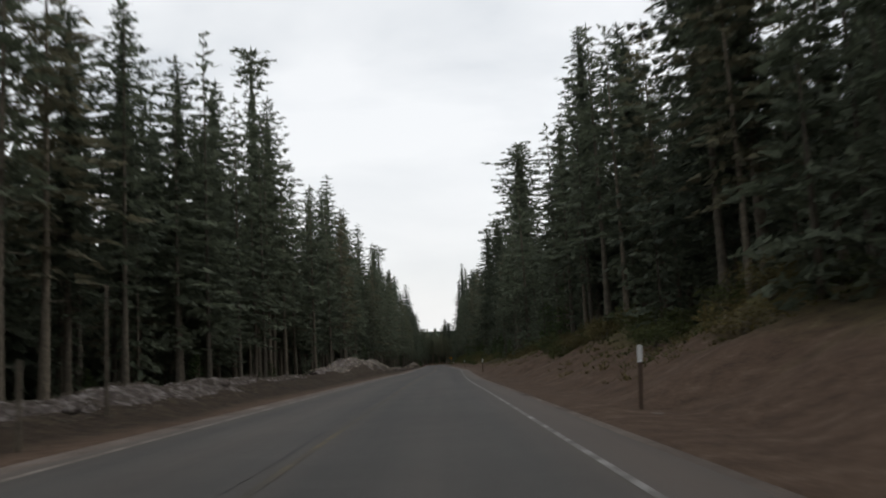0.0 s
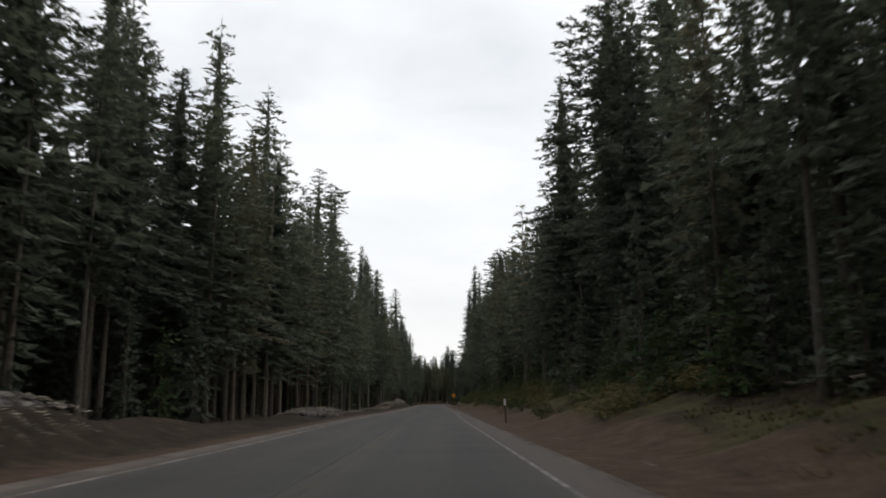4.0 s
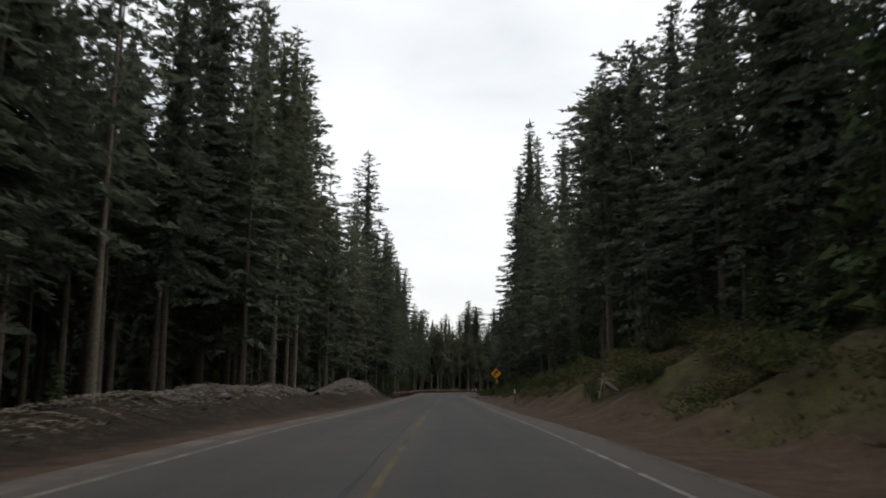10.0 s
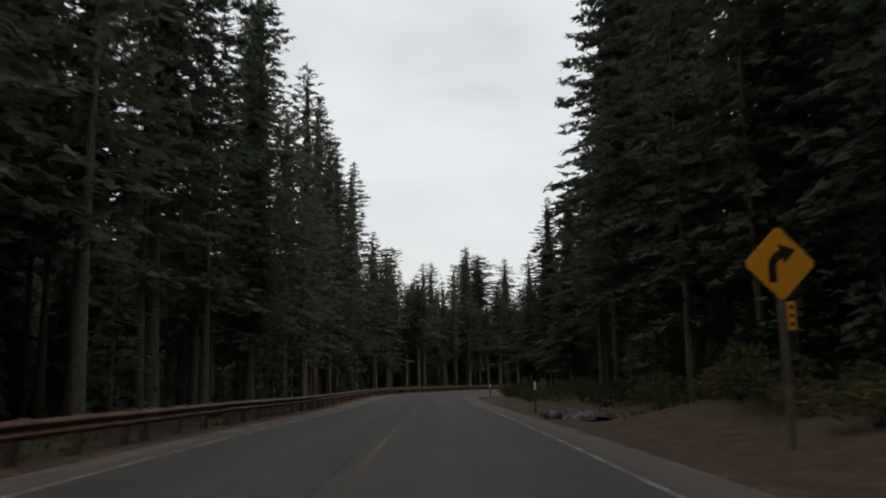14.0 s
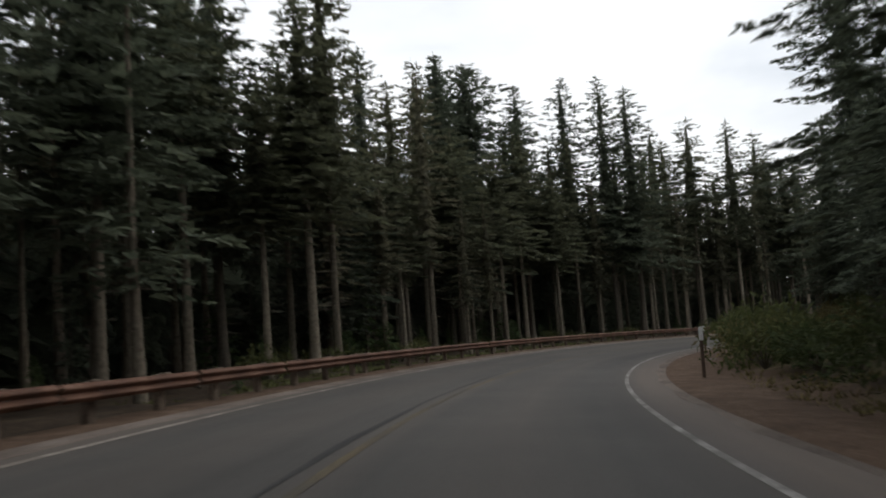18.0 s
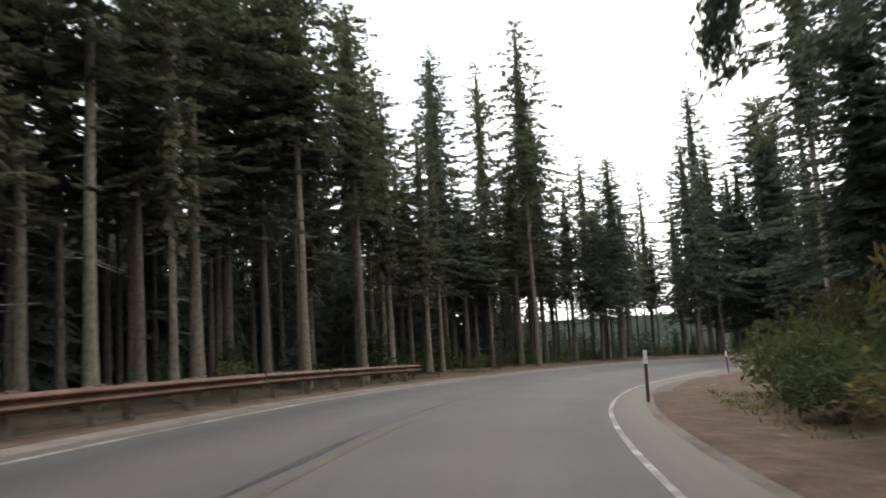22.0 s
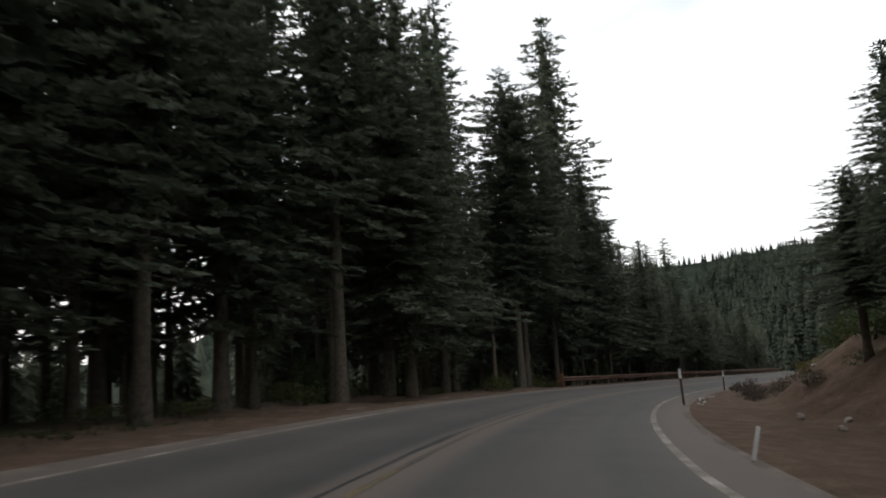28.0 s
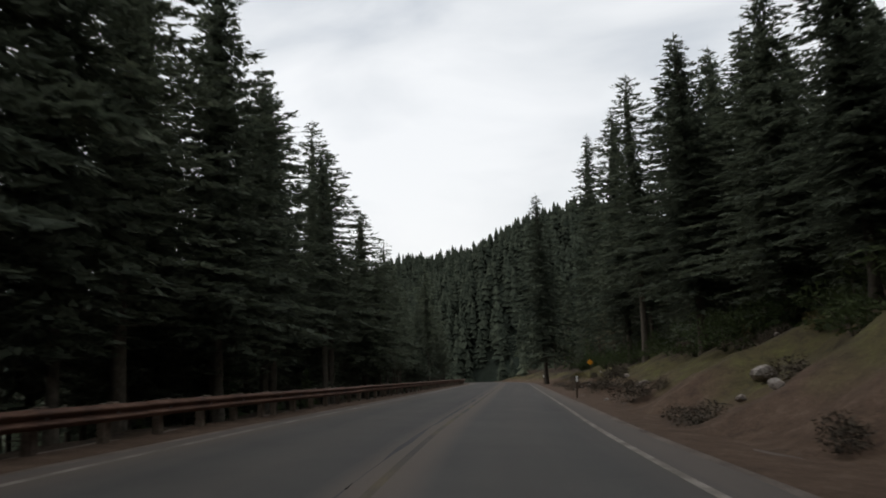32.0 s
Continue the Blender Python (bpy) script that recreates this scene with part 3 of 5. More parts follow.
# ---------------------------------------------------------------- trees
def trunk_arrays(rng, height, radius, sides=8, rings=9, lean=0.0, stubs=0, stub_top=0.5):
    """A tapered, slightly bent trunk with dead stubs below the crown."""
    bend = rng.normal(0, 0.05, 2)
    v, f = [], []
    def centre(u):
        return np.array((lean * height * u * u + bend[0] * math.sin(u * 5), bend[1] * math.sin(u * 4 + 1), u * height))
    for r in range(rings):
        u = (r / (rings - 1)) ** 1.3
        rad = radius * ((1 - u) ** 0.8 * 0.97 + 0.03) * (1 + 0.45 * math.exp(-u * height / 0.7))
        c = centre(u) - np.array((0, 0, 0.6 if r == 0 else 0))
        for k in range(sides):
            th = 2 * math.pi * k / sides
            v.append(c + rad * (1 + rng.uniform(-0.07, 0.07)) * np.array((math.cos(th), math.sin(th), 0)))
    for r in range(rings - 1):
        for k in range(sides):
            a, b = r * sides + k, r * sides + (k + 1) % sides
            f += [(a, b, b + sides), (a, b + sides, a + sides)]
    for _ in range(stubs):
        u, th, ln = rng.uniform(0.08, stub_top), rng.uniform(0, 6.28), rng.uniform(0.5, 1.9)
        c, d = centre(u), np.array((math.cos(th), math.sin(th), rng.uniform(-0.45, 0.2)))
        s, w = np.array((-d[1], d[0], 0)), 0.03
        n = len(v)
        v += [c + s * w, c - s * w, c + np.array((0, 0, w * 2)), c + d * ln]
        f += [(n, n + 1, n + 3), (n + 1, n + 2, n + 3), (n + 2, n, n + 3)]
    return np.array(v), np.array(f)


def crown_arrays(rng, height, base, reach, spacing, per_ring, shape, twigs=8, lean=0.0):
    """Whorls of drooping boughs, each a flat spray of small needle clumps; more twigs make finer and more numerous clumps."""
    v = []
    foot = base * height
    top = height * (0.985 if shape != "spike" else 0.90)
    span = top - foot
    lobe, swirl = rng.uniform(0, 6.28), rng.uniform(0.5, 1.4)
    fine = 0.40 * math.sqrt(8.0 / twigs) * min(1.0, reach / 3.6) ** 0.8
    z = foot
    while z < top:
        u = (z - foot) / span
        if shape == "round":
            prof = 0.55 + 0.45 * math.sin(math.pi * min(1, u * 1.05)) if u < 0.86 else 0.75 * (1 - u) / 0.14 + 0.22
        elif shape == "clump":
            prof = (1 - u) ** 0.75 * 0.95 + 0.10
            if u > 0.84:
                prof = 0.34 + 0.12 * math.sin((u - 0.84) / 0.16 * math.pi)
            elif u > 0.74:
                prof = 0.16
        elif shape == "dense":
            prof = (1 - u) ** 0.75 + 0.07
        else:
            prof = (1 - u) ** 0.65 * 0.92 + 0.08
        prof *= min(1.0, 0.55 + u * 4.0)
        n = max(4, int(round(per_ring * (0.75 + 0.25 * (1 - u)) + rng.uniform(-0.8, 0.8))))
        th0 = rng.uniform(0, 6.28)
        for b in range(n):
            if rng.random() < (0.10 if shape == "dense" else 0.18):
                continue
            th = th0 + 2 * math.pi * b / n + rng.uniform(-0.4, 0.4)
            ln = max(0.10 * reach, reach * prof * rng.uniform(0.60, 1.20) * (1 + 0.18 * math.sin(2 * th + lobe + z * swirl)))
            out = np.array((math.cos(th), math.sin(th), 0.0))
            side = np.array((-out[1], out[0], 0.0))
            rise = 0.50 * u - 0.20 + rng.uniform(-0.14, 0.14)
            sag = rng.uniform(0.08, 0.28)
            zz = z + rng.uniform(-0.5, 0.5) * spacing
            root = np.array((lean * zz * zz / height, 0, zz))
            size = fine * (1.0 if ln > 0.3 * reach else 0.72)
            m = int(2 + 1.05 * ln * (0.22 * reach / 3.6 + 0.34 * ln) / size ** 2)
            q = np.sort(rng.uniform(0.05, 1.0, m)) ** 0.85
            q[-1] = 1.0
            # half width of the spray, widest at a third of its length
            half = (0.30 * ln + 0.05 * reach / 3.6) * (0.35 + 1.3 * np.minimum(q, 0.4)) * (1.08 - q)
            off = rng.uniform(-1, 1, m) * half
            c = root + out[None] * (ln * q)[:, None] + side[None] * off[:, None]
            c[:, 2] += ln * (rise * q - sag * 1.6 * q * q + 0.16 * sag * 4 * q ** 4) - 0.35 * np.abs(off) - rng.uniform(0, 0.45, m) * size
            d = out[None] * rng.uniform(0.35, 1.0, m)[:, None] + side[None] * (np.sign(off) * rng.uniform(0.0, 0.9, m))[:, None]
            d[:, 2] = rng.uniform(-0.6, 0.12, m) + 0.35 * u
            d /= np.linalg.norm(d, axis=1)[:, None]
            w = np.cross(d, np.array((0, 0, 1.0))) + np.array((0, 0, 1.0))[None] * rng.normal(0, 0.9, m)[:, None]
            w /= np.linalg.norm(w, axis=1)[:, None]
            ll = size * rng.uniform(0.75, 1.5, m)
            ww = ll * rng.uniform(0.26, 0.42, m)
            v.append(np.stack([c - d * (0.4 * ll)[:, None] - w * ww[:, None], c - d * (0.3 * ll)[:, None] + w * ww[:, None], c + d * (0.75 * ll)[:, None]], 1).reshape(-1, 3))
        z += spacing * rng.uniform(0.7, 1.3) * (1.0 - 0.45 * u)
    x = lean * height
    r = 0.012 * height
    v.append(np.array(((x - 0.3 * r, 0, top - r), (x + 0.3 * r, 0.05 * r, top - r), (x, 0, top + 1.5 * r))))
    v = np.concatenate(v)
    return v, np.arange(len(v)).reshape(-1, 3)


def skirt_arrays(rng, height, base, reach, tiers, points, shape="dense"):
    """Close ragged tiers of foliage, for the inside of crowns and for trees deep in the forest."""
    v, f = [], []
    for t in range(tiers):
        u = t / tiers
        z = height * (base + (0.97 - base) * u)
        step = height * (0.97 - base) / tiers
        prof = ((1 - u) ** 0.8 + 0.05) * min(1.0, 0.6 + u * 3.0)
        if shape == "round":
            prof = 0.5 + 0.45 * math.sin(math.pi * min(1, u * 1.05)) if u < 0.8 else 0.5 * (1 - u) / 0.2 + 0.12
        i = len(v)
        v.append((rng.normal(0, 0.05), rng.normal(0, 0.05), z + step * 1.5))
        th0 = rng.uniform(0, 6.28)
        for p in range(points):
            th = th0 + 2 * math.pi * (p + rng.uniform(-0.3, 0.3)) / points
            r = reach * prof * ((1.08 if p % 2 else 0.68) + rng.uniform(-0.2, 0.2))
            v.append((r * math.cos(th), r * math.sin(th), z - (0.22 * r if p % 2 else 0.0) + rng.uniform(-0.45, 0.45) * step))
        f += [(i, i + 1 + p, i + 1 + (p + 1) % points) for p in range(points)]
    return np.array(v), np.array(f)


def joined(a, b):
    return np.concatenate([a[0], b[0]]), np.concatenate([a[1], b[1] + len(a[0])])


TREE_H = 30.0
KINDS = {
    "A": dict(shape="layer", base=0.27, reach=4.2, spacing=0.60, per_ring=6.5, radius=0.23, needles=NEEDLES, label="tall dark green fir with open layered boughs and bare lower trunk"),
    "B": dict(shape="dense", base=0.15, reach=4.3, spacing=0.55, per_ring=8.0, radius=0.24, needles=NEEDLES, label="dense dark green conical fir standing at the forest edge"),
    "C": dict(shape="clump", base=0.27, reach=3.9, spacing=0.56, per_ring=6.8, radius=0.23, needles=NEEDLES, label="tall dark fir with clumped bushy top above a thin neck"),
    "D": dict(shape="spike", base=0.22, reach=3.4, spacing=0.58, per_ring=6.2, radius=0.21, needles=NEEDLES, label="thin dark fir with a dead bare spike at its top"),
    "R": dict(shape="round", base=0.20, reach=4.0, spacing=0.56, per_ring=7.0, radius=0.23, needles=NEEDLES, label="tall dark conifer with a full rounded top"),
    "G": dict(shape="layer", base=0.28, reach=2.6, spacing=0.70, per_ring=5.0, radius=0.20, needles=NEEDLES_DRY, bark=BARK_PALE_LIT, label="thin pale conifer hung with grey-brown lichen"),
    "F": dict(shape="layer", base=0.46, reach=4.2, spacing=0.62, per_ring=6.2, radius=0.23, needles=NEEDLES_OLIVE, bark=BARK_PALE_LIT, label="tall fir with a long bare grey trunk in the forest"),
}
VARIANTS = 3
tree_meshes, tree_arrays = {}, {}
for key, k in KINDS.items():
    for rank, twigs in (("edge", 11), ("row", 6), ("near", 28)):
        if rank == "near" and key not in "AB":
            continue
        tree_meshes[key, rank], tree_arrays[key, rank] = [], []
        for n in range(VARIANTS if rank != "near" else 2):
            rng = np.random.default_rng(100 * (ord(key) - 64) + n)
            lean = rng.normal(0, 0.006)
            tv, tf = trunk_arrays(rng, TREE_H, k["radius"], lean=lean, stubs=34, stub_top=k["base"] + 0.12)
            cv, cf = crown_arrays(rng, TREE_H, k["base"] * rng.uniform(0.85, 1.15), k["reach"] * rng.uniform(0.9, 1.1), k["spacing"] * (1.2 if rank == "row" else 0.95), k["per_ring"], k["shape"], twigs, lean)
            core = 0.40 if k["shape"] in ("dense", "round") else 0.26
            cv, cf = joined((cv, cf), skirt_arrays(rng, TREE_H * (0.80 if key == "D" else 0.97), k["base"] + 0.04, k["reach"] * core, 26, 14, k["shape"]))
            tree_meshes[key, rank].append((tri_mesh("trunk", tv, tf, [k["bark"] if "bark" in k else BARK]), tri_mesh("crown", cv, cf, [k["needles"]])))
            tree_arrays[key, rank].append((tv, tf, cv, cf))


def plant(key, x, y, height, rng, spread=1.0, rank="edge", group="forest edge trees", label=""):
    """A tree of the kind, rooted in the ground at (x, y)."""
    z = float(ground_z(x, y)[0])
    t = thing("fir_tree", Matrix.Translation((x, y, z)) @ Matrix.Rotation(rng.uniform(0, 6.28), 4, "Z") @ Matrix.Diagonal((spread, spread, height / TREE_H, 1)), label or KINDS[key]["label"], "tree", group)
    trunk, crown = tree_meshes[key, rank][rng.integers(len(tree_meshes[key, rank]))]
    part("trunk", trunk, t)
    part("crown", crown, t)
    return t


TREES_STRAIGHT_UPPER = [
    (14, 37, 12, "B"), (-17, 39, 20, "A"), (-16, 45, 19, "A"), (14, 45, 20, "B"), (-16, 50, 16, "B"),
    (14, 57, 25, "B"), (-16, 65, 28, "C"), (-16, 71, 25, "A"), (15, 73, 22, "B"), (-15, 89, 19, "B"),
    (15, 99, 14, "D"), (15, 106, 28, "R"), (-16, 107, 23, "A"), (15, 108, 18, "B"),
]
TREES_STRAIGHT_MIDDLE = [
    (-16, 113, 26, "A"), (15, 117, 17, "C"), (-15, 123, 22, "A"), (15, 143, 22, "R"), (-21, 146, 23, "A"),
    (22, 151, 40, "C"), (14, 157, 22, "B"), (-19, 160, 29, "A"), (-17, 172, 27, "A"), (16, 173, 14, "B"),
    (-15, 178, 11, "A"), (16, 180, 14, "B"), (-15, 185, 14, "C"), (-15, 190, 18, "A"), (-15, 196, 24, "A"),
    (16, 197, 17, "D"),
]
TREES_STRAIGHT_LOWER = [
    (-16, 201, 22, "D"), (-15, 213, 26, "C"), (16, 215, 15, "B"), (-18, 229, 29, "A"), (16, 238, 19, "R"),
    (16, 243, 16, "B"), (-14, 247, 21, "B"), (16, 251, 20, "B"), (16, 259, 10, "B"), (-13, 260, 10, "A"),
    (-15, 271, 23, "B"), (16, 274, 12, "R"), (15, 280, 11, "R"), (-16, 286, 23, "A"), (16, 287, 14, "R"),
    (-17, 291, 24, "B"), (-14, 292, 22, "A"),
]
TREES_BEND_ENTRY = [
    (-15, 301, 23, "B"), (-12, 309, 7, "B"), (-12, 329, 18, "D"), (20, 329, 22, "B"), (24, 332, 19, "B"),
    (-11, 334, 21, "A"), (-9, 344, 9, "B"), (17, 347, 31, "B"), (15, 350, 5, "B"), (-11, 351, 11, "B"),
    (15, 326, 12, "B"), (15, 335, 13, "B"), (17, 341, 14, "B"), (13, 365, -2, "B"), (-11, 373, 15, "A"), (-9, 376, 8, "A"), (-11, 380, 14, "B"), (15, 376, -6, "B"),
    (-9, 382, 9, "B"), (15, 380, -4, "B"),
]
TREES_BEND_OUTER = [
    (-8, 388, 8, "B"), (-6, 396, 0, "A"), (-4, 404, -1, "C"), (0, 411, -6, "B"), (3, 411, -10, "G"),
    (-1, 419, -4, "B"), (2, 421, -1, "A"), (8, 416, -13, "G"), (6, 424, -1, "F"), (10, 420, -12, "G"),
    (8, 428, 1, "B"), (11, 434, 2, "R"), (9, 438, 4, "B"), (17, 441, 2, "B"), (22, 442, 3, "A"),
    (26, 442, 3, "A"), (29, 443, 2, "A"), (35, 452, 0, "F"), (38, 456, -1, "F"), (40, 453, 1, "F"),
    (46, 455, 1, "F"), (51, 458, 0, "F"), (54, 461, -2, "A"),
]
TREES_BEND_INNER = [
    (35, 420, -8, "B"), (33, 414, 5, "A"), (50, 433, 0, "A"), (62, 437, -12, "B"),
]
TREES_BEND_EXIT = [
    (56, 458, -3, "F"), (58, 461, -3, "F"), (61, 460, -5, "F"), (65, 462, -9, "G"), (72, 441, -3, "F"),
    (69, 463, -10, "G"), (75, 467, -2, "A"), (79, 471, -1, "A"), (85, 466, 3, "F"), (92, 470, -2, "A"), (96, 474, -1, "F"), (88, 473, 2, "F"), (100, 477, 0, "F"), (104, 472, -5, "F"), (97, 441, -5, "F"),
    (97, 467, -13, "A"), (100, 445, -16, "B"), (101, 467, -7, "A"), (110, 472, -5, "A"), (115, 465, -3, "A"),
    (118, 472, -3, "D"), (122, 465, -2, "A"), (126, 468, 7, "A"), (130, 461, 4, "R"), (132, 460, 2, "B"),
]
TREES_VALLEY_SIDE = [
    (138, 458, 3, "A"), (133, 436, -18, "B"), (143, 456, -6, "B"), (147, 453, -3, "R"), (139, 433, -22, "A"),
    (153, 451, -3, "B"), (144, 430, -23, "A"), (157, 446, -1, "A"), (160, 446, -2, "A"), (162, 443, -5, "C"),
    (161, 442, -8, "B"), (169, 438, -5, "B"), (177, 435, 1, "A"), (176, 430, -6, "A"), (177, 429, -7, "R"),
    (180, 428, -7, "R"), (161, 407.5, -9, "B"), (185, 419, -11, "B"),
]
TREES_VALLEY_END = [
    (172, 400, -15, "B"), (191, 419, 7, "B"), (193, 416, -11, "A"), (174, 396, -14, "B"), (193, 411, -18, "A"),
    (180, 392, -16, "B"), (198, 406, -18, "A"), (185, 386, -16, "B"), (201, 402, -19, "A"), (209, 405, -9, "B"),
    (188, 380, -15, "B"), (207, 395, -20, "A"), (192, 380, -14, "B"), (210, 397, -16, "A"), (192, 376, -14, "B"),
    (218, 389, -14, "A"), (197, 365, -9, "B"), (200, 366, -10, "B"), (203, 368, -10, "A"), (209, 361, -10, "B"),
    (236, 340, -11, "B"), (231, 334, -2, "B"),
]
NEAR_ROAD = ((35, 420), (33, 414), (50, 433), (62, 437), (100, 445), (15, 376), (15, 380), (13, 365), (15, 350))
planted, planted_trees = [], {}
rng = np.random.default_rng(7)
for stretch in (TREES_STRAIGHT_UPPER, TREES_STRAIGHT_MIDDLE, TREES_STRAIGHT_LOWER, TREES_BEND_ENTRY, TREES_BEND_OUTER, TREES_BEND_INNER, TREES_BEND_EXIT, TREES_VALLEY_SIDE, TREES_VALLEY_END):
    for x, y, top, key in stretch:
        h = top - float(ground_z(x, y)[0])
        if h < 4:
            continue
        wide = float(along(y if x < 20 else 400 + 0.25 * x, (0, 1.08), (385, 1.12), (400, 1.32), (414, 1.30), (418, 1.12), (430, 1.15), (434, 1.25)))
        wide *= 0.86 if key == "F" else 1.0
        planted_trees[x, y] = plant(key, x, y, h, rng, wide * float(np.clip((h / TREE_H) ** 0.5, 0.5, 1.2)) * rng.uniform(0.9, 1.1), "near" if (x, y) in NEAR_ROAD else "row" if abs(nearest(x, y)[1][0]) > 17.5 else "edge")
        planted.append((x, y))

# dense firs where the road begins to bend
dense = np.random.default_rng(8)
for x, y, top, key in ((13.7, 382, -8, "B"), (17, 384, -7, "A"), (15, 346.5, 22, "B"), (19, 350, 29, "A")):
    planted_trees[x, y] = plant(key, x, y, top - float(ground_z(x, y)[0]), dense, 1.02 if y > 370 else 1.3, "near" if y > 370 else "edge")
    planted.append((x, y))


def hanging_limb():
    """A broken limb of the big fir inside the bend, hanging down over the shoulder, with drooping sprays."""
    g = np.random.default_rng(58)
    bend = np.array(((50.0, 433.2, -13.2), (50.1, 434.9, -13.8), (50.2, 436.1, -15.2), (50.3, 436.8, -16.8), (50.3, 437.3, -18.6)))
    u = np.linspace(0, 4, 26)
    line = np.stack([np.interp(u, range(5), bend[:, j]) for j in range(3)], 1)
    for _ in range(3):
        line[1:-1] = 0.25 * line[:-2] + 0.5 * line[1:-1] + 0.25 * line[2:]
    V, F = [], []
    for r, c in enumerate(line):
        for k in range(6):
            th = 2 * math.pi * k / 6
            V.append(c + 0.16 * (1 - 0.7 * r / 25) * np.array((math.cos(th), 0.7 * math.sin(th), 0.7 * math.sin(th))))
    for r in range(25):
        for k in range(6):
            a, b = r * 6 + k, r * 6 + (k + 1) % 6
            F += [(a, b, b + 6), (a, b + 6, a + 6)]
    W = []
    for _ in range(3600):
        c = line[int(25 * g.random() ** 0.8)] + g.normal(0, 1, 3) * (0.16, 0.2, 0.12) - (0, 0, abs(g.normal(0, 0.42)))
        d = np.array((g.normal(0, 0.35), g.normal(0, 0.35), -1.0))
        w = np.cross(d, g.normal(0, 1, 3))
        w *= g.uniform(0.03, 0.055) / np.linalg.norm(w)
        ll = g.uniform(0.14, 0.28)
        W += [c - w, c + w, c + d * ll]
    t = planted_trees[50, 433]
    back = t.matrix_basis.inverted()
    for name, me in (("broken_limb", tri_mesh("broken_limb", V, F, [BARK])), ("limb_sprays", tri_mesh("limb_sprays", W, np.arange(len(W)).reshape(-1, 3), [NEEDLES]))):
        part(name, me, t, "broken limb hanging down" if name == "broken_limb" else "drooping dark green sprays").matrix_basis = back


hanging_limb()


def free(x, y, gap):
    return all((x - a) ** 2 + (y - b) ** 2 > gap * gap for a, b in planted)


def front(s, side):
    """Distance from the centre line at which the trees begin."""
    if side < 0:
        return along(s, (-60, 13.0), (240, 12.5), (330, 10.5), (385, 8.5), (430, 12.0), (470, 11.0), (520, 12.5), (545, 14.0), (572, 12.5), (586, 9.5), (610, 8.0), (760, 6.5))
    return along(s, (-60, 13.0), (120, 13.0), (150, 14.0), (310, 14.0), (345, 11.0), (380, 11.0), (400, 12.0), (430, 13.0), (500, 13.5), (560, 14.0), (620, 15.0), (680, 12.0), (760, 12.0))


def usual(s, side):
    """Usual height of the trees there."""
    if side < 0:
        return along(s, (-60, 27), (60, 28), (150, 30), (260, 31), (330, 30), (384, 27), (398, 19), (420, 18), (450, 22), (484, 22), (492, 18), (530, 17), (545, 25), (580, 27), (600, 24), (640, 17), (760, 15))
    return along(s, (-60, 22), (60, 24), (150, 27), (325, 29), (348, 22), (372, 16), (430, 17), (470, 17), (500, 14), (560, 12), (620, 17), (680, 20), (760, 20))


# the thin place in the outside of the bend, where light comes through
GAP = (503, 531)


def in_gap(s, lat):
    """Whether a place lies in the opening through the trees outside the bend."""
    deep = max(0.0, -lat - 12)
    return lat < 0 and GAP[0] + deep < s < GAP[1] + 1.15 * deep


# trees of the front rows between the tall ones
def row_tree(s, lat, key, h, gap, spread, rank="row"):
    i = int(s - STATION[0])
    x, y = LINE[i, :2] + NORMAL[i] * lat
    if not free(x, y, gap):
        return 0
    plant(key, x, y, h, rng, spread, rank)
    planted.append((x, y))
    return 1


count = 0
for n in range(1400):
    if count >= 110:
        break
    s, side = rng.uniform(8, 690), rng.choice((-1, 1))
    lat = side * (front(s, side) + 0.4 + abs(rng.normal(0, 3.0)))
    thin = side < 0 and GAP[0] < s < GAP[1]
    key = rng.choice(list("AFFG")) if thin else rng.choice(list("AAFFCB" if s < 385 and side < 0 else "ABBBCF" if s < 385 else "AFFFFG" if side < 0 and s < 540 else "ABBBAC"))
    h = float(usual(s, side)) * (rng.uniform(0.66, 1.0) if s < 340 and side < 0 else rng.uniform(0.62, 0.98))
    count += row_tree(s, lat, key, h, 3.4, float(np.clip((h / TREE_H) ** 0.5, 0.5, 1.1)) * rng.uniform(0.95, 1.2))

# close-set bare trunks along the outside of the bend
count = 0
for n in range(500):
    if count >= 60:
        break
    s = rng.uniform(392, 512)
    count += row_tree(s, -(float(front(s, -1)) - 0.8 + abs(rng.normal(0, 4.0))), rng.choice(list("FFFG")), float(usual(s, -1)) * rng.uniform(0.7, 1.05), 1.9, rng.uniform(0.75, 1.05))

count = 0
for n in range(200):
    if count >= 26:
        break
    s = rng.uniform(GAP[0], GAP[1] + 4)
    count += row_tree(s, -(float(front(s, -1)) + rng.uniform(-1, 9)), rng.choice(list("FFFG")), rng.uniform(12, 18), 1.3, rng.uniform(0.5, 0.75))

# places of the close wall of firs past the bend and behind the second rail
close_wall, wall_back = [], []
for s0, s1, want, deep in ((534, 572, 26, 9), (578, 606, 28, 12), (600, 630, 24, 10), (612, 700, 46, 9)):
    count = 0
    for n in range(400):
        if count >= want:
            break
        s = rng.uniform(s0, s1)
        h = float(along(s, (534, 25), (575, 27), (597, 24), (608, 20), (622, 17), (640, 13), (700, 11))) * rng.uniform(0.75, 1.0)
        x, y, z, _ = spot(s, -(float(front(s, -1)) + rng.uniform(0, deep)))
        if free(x, y, 2.3):
            (close_wall if -nearest(x, y)[1][0] < front(s, -1) + 5.5 else wall_back).append((x, y, z, h))
            planted.append((x, y))
            count += 1


# deeper rows, one body of forest
def low_tree(seed, base, reach, spacing, per_ring, shape, twigs=0):
    g = np.random.default_rng(seed)
    tv, tf = trunk_arrays(g, TREE_H, 0.20, sides=6, rings=4, stubs=10, stub_top=base + 0.1)
    cv, cf = crown_arrays(g, TREE_H, base, reach, spacing, per_ring, shape, twigs)
    return tv, tf, cv, cf


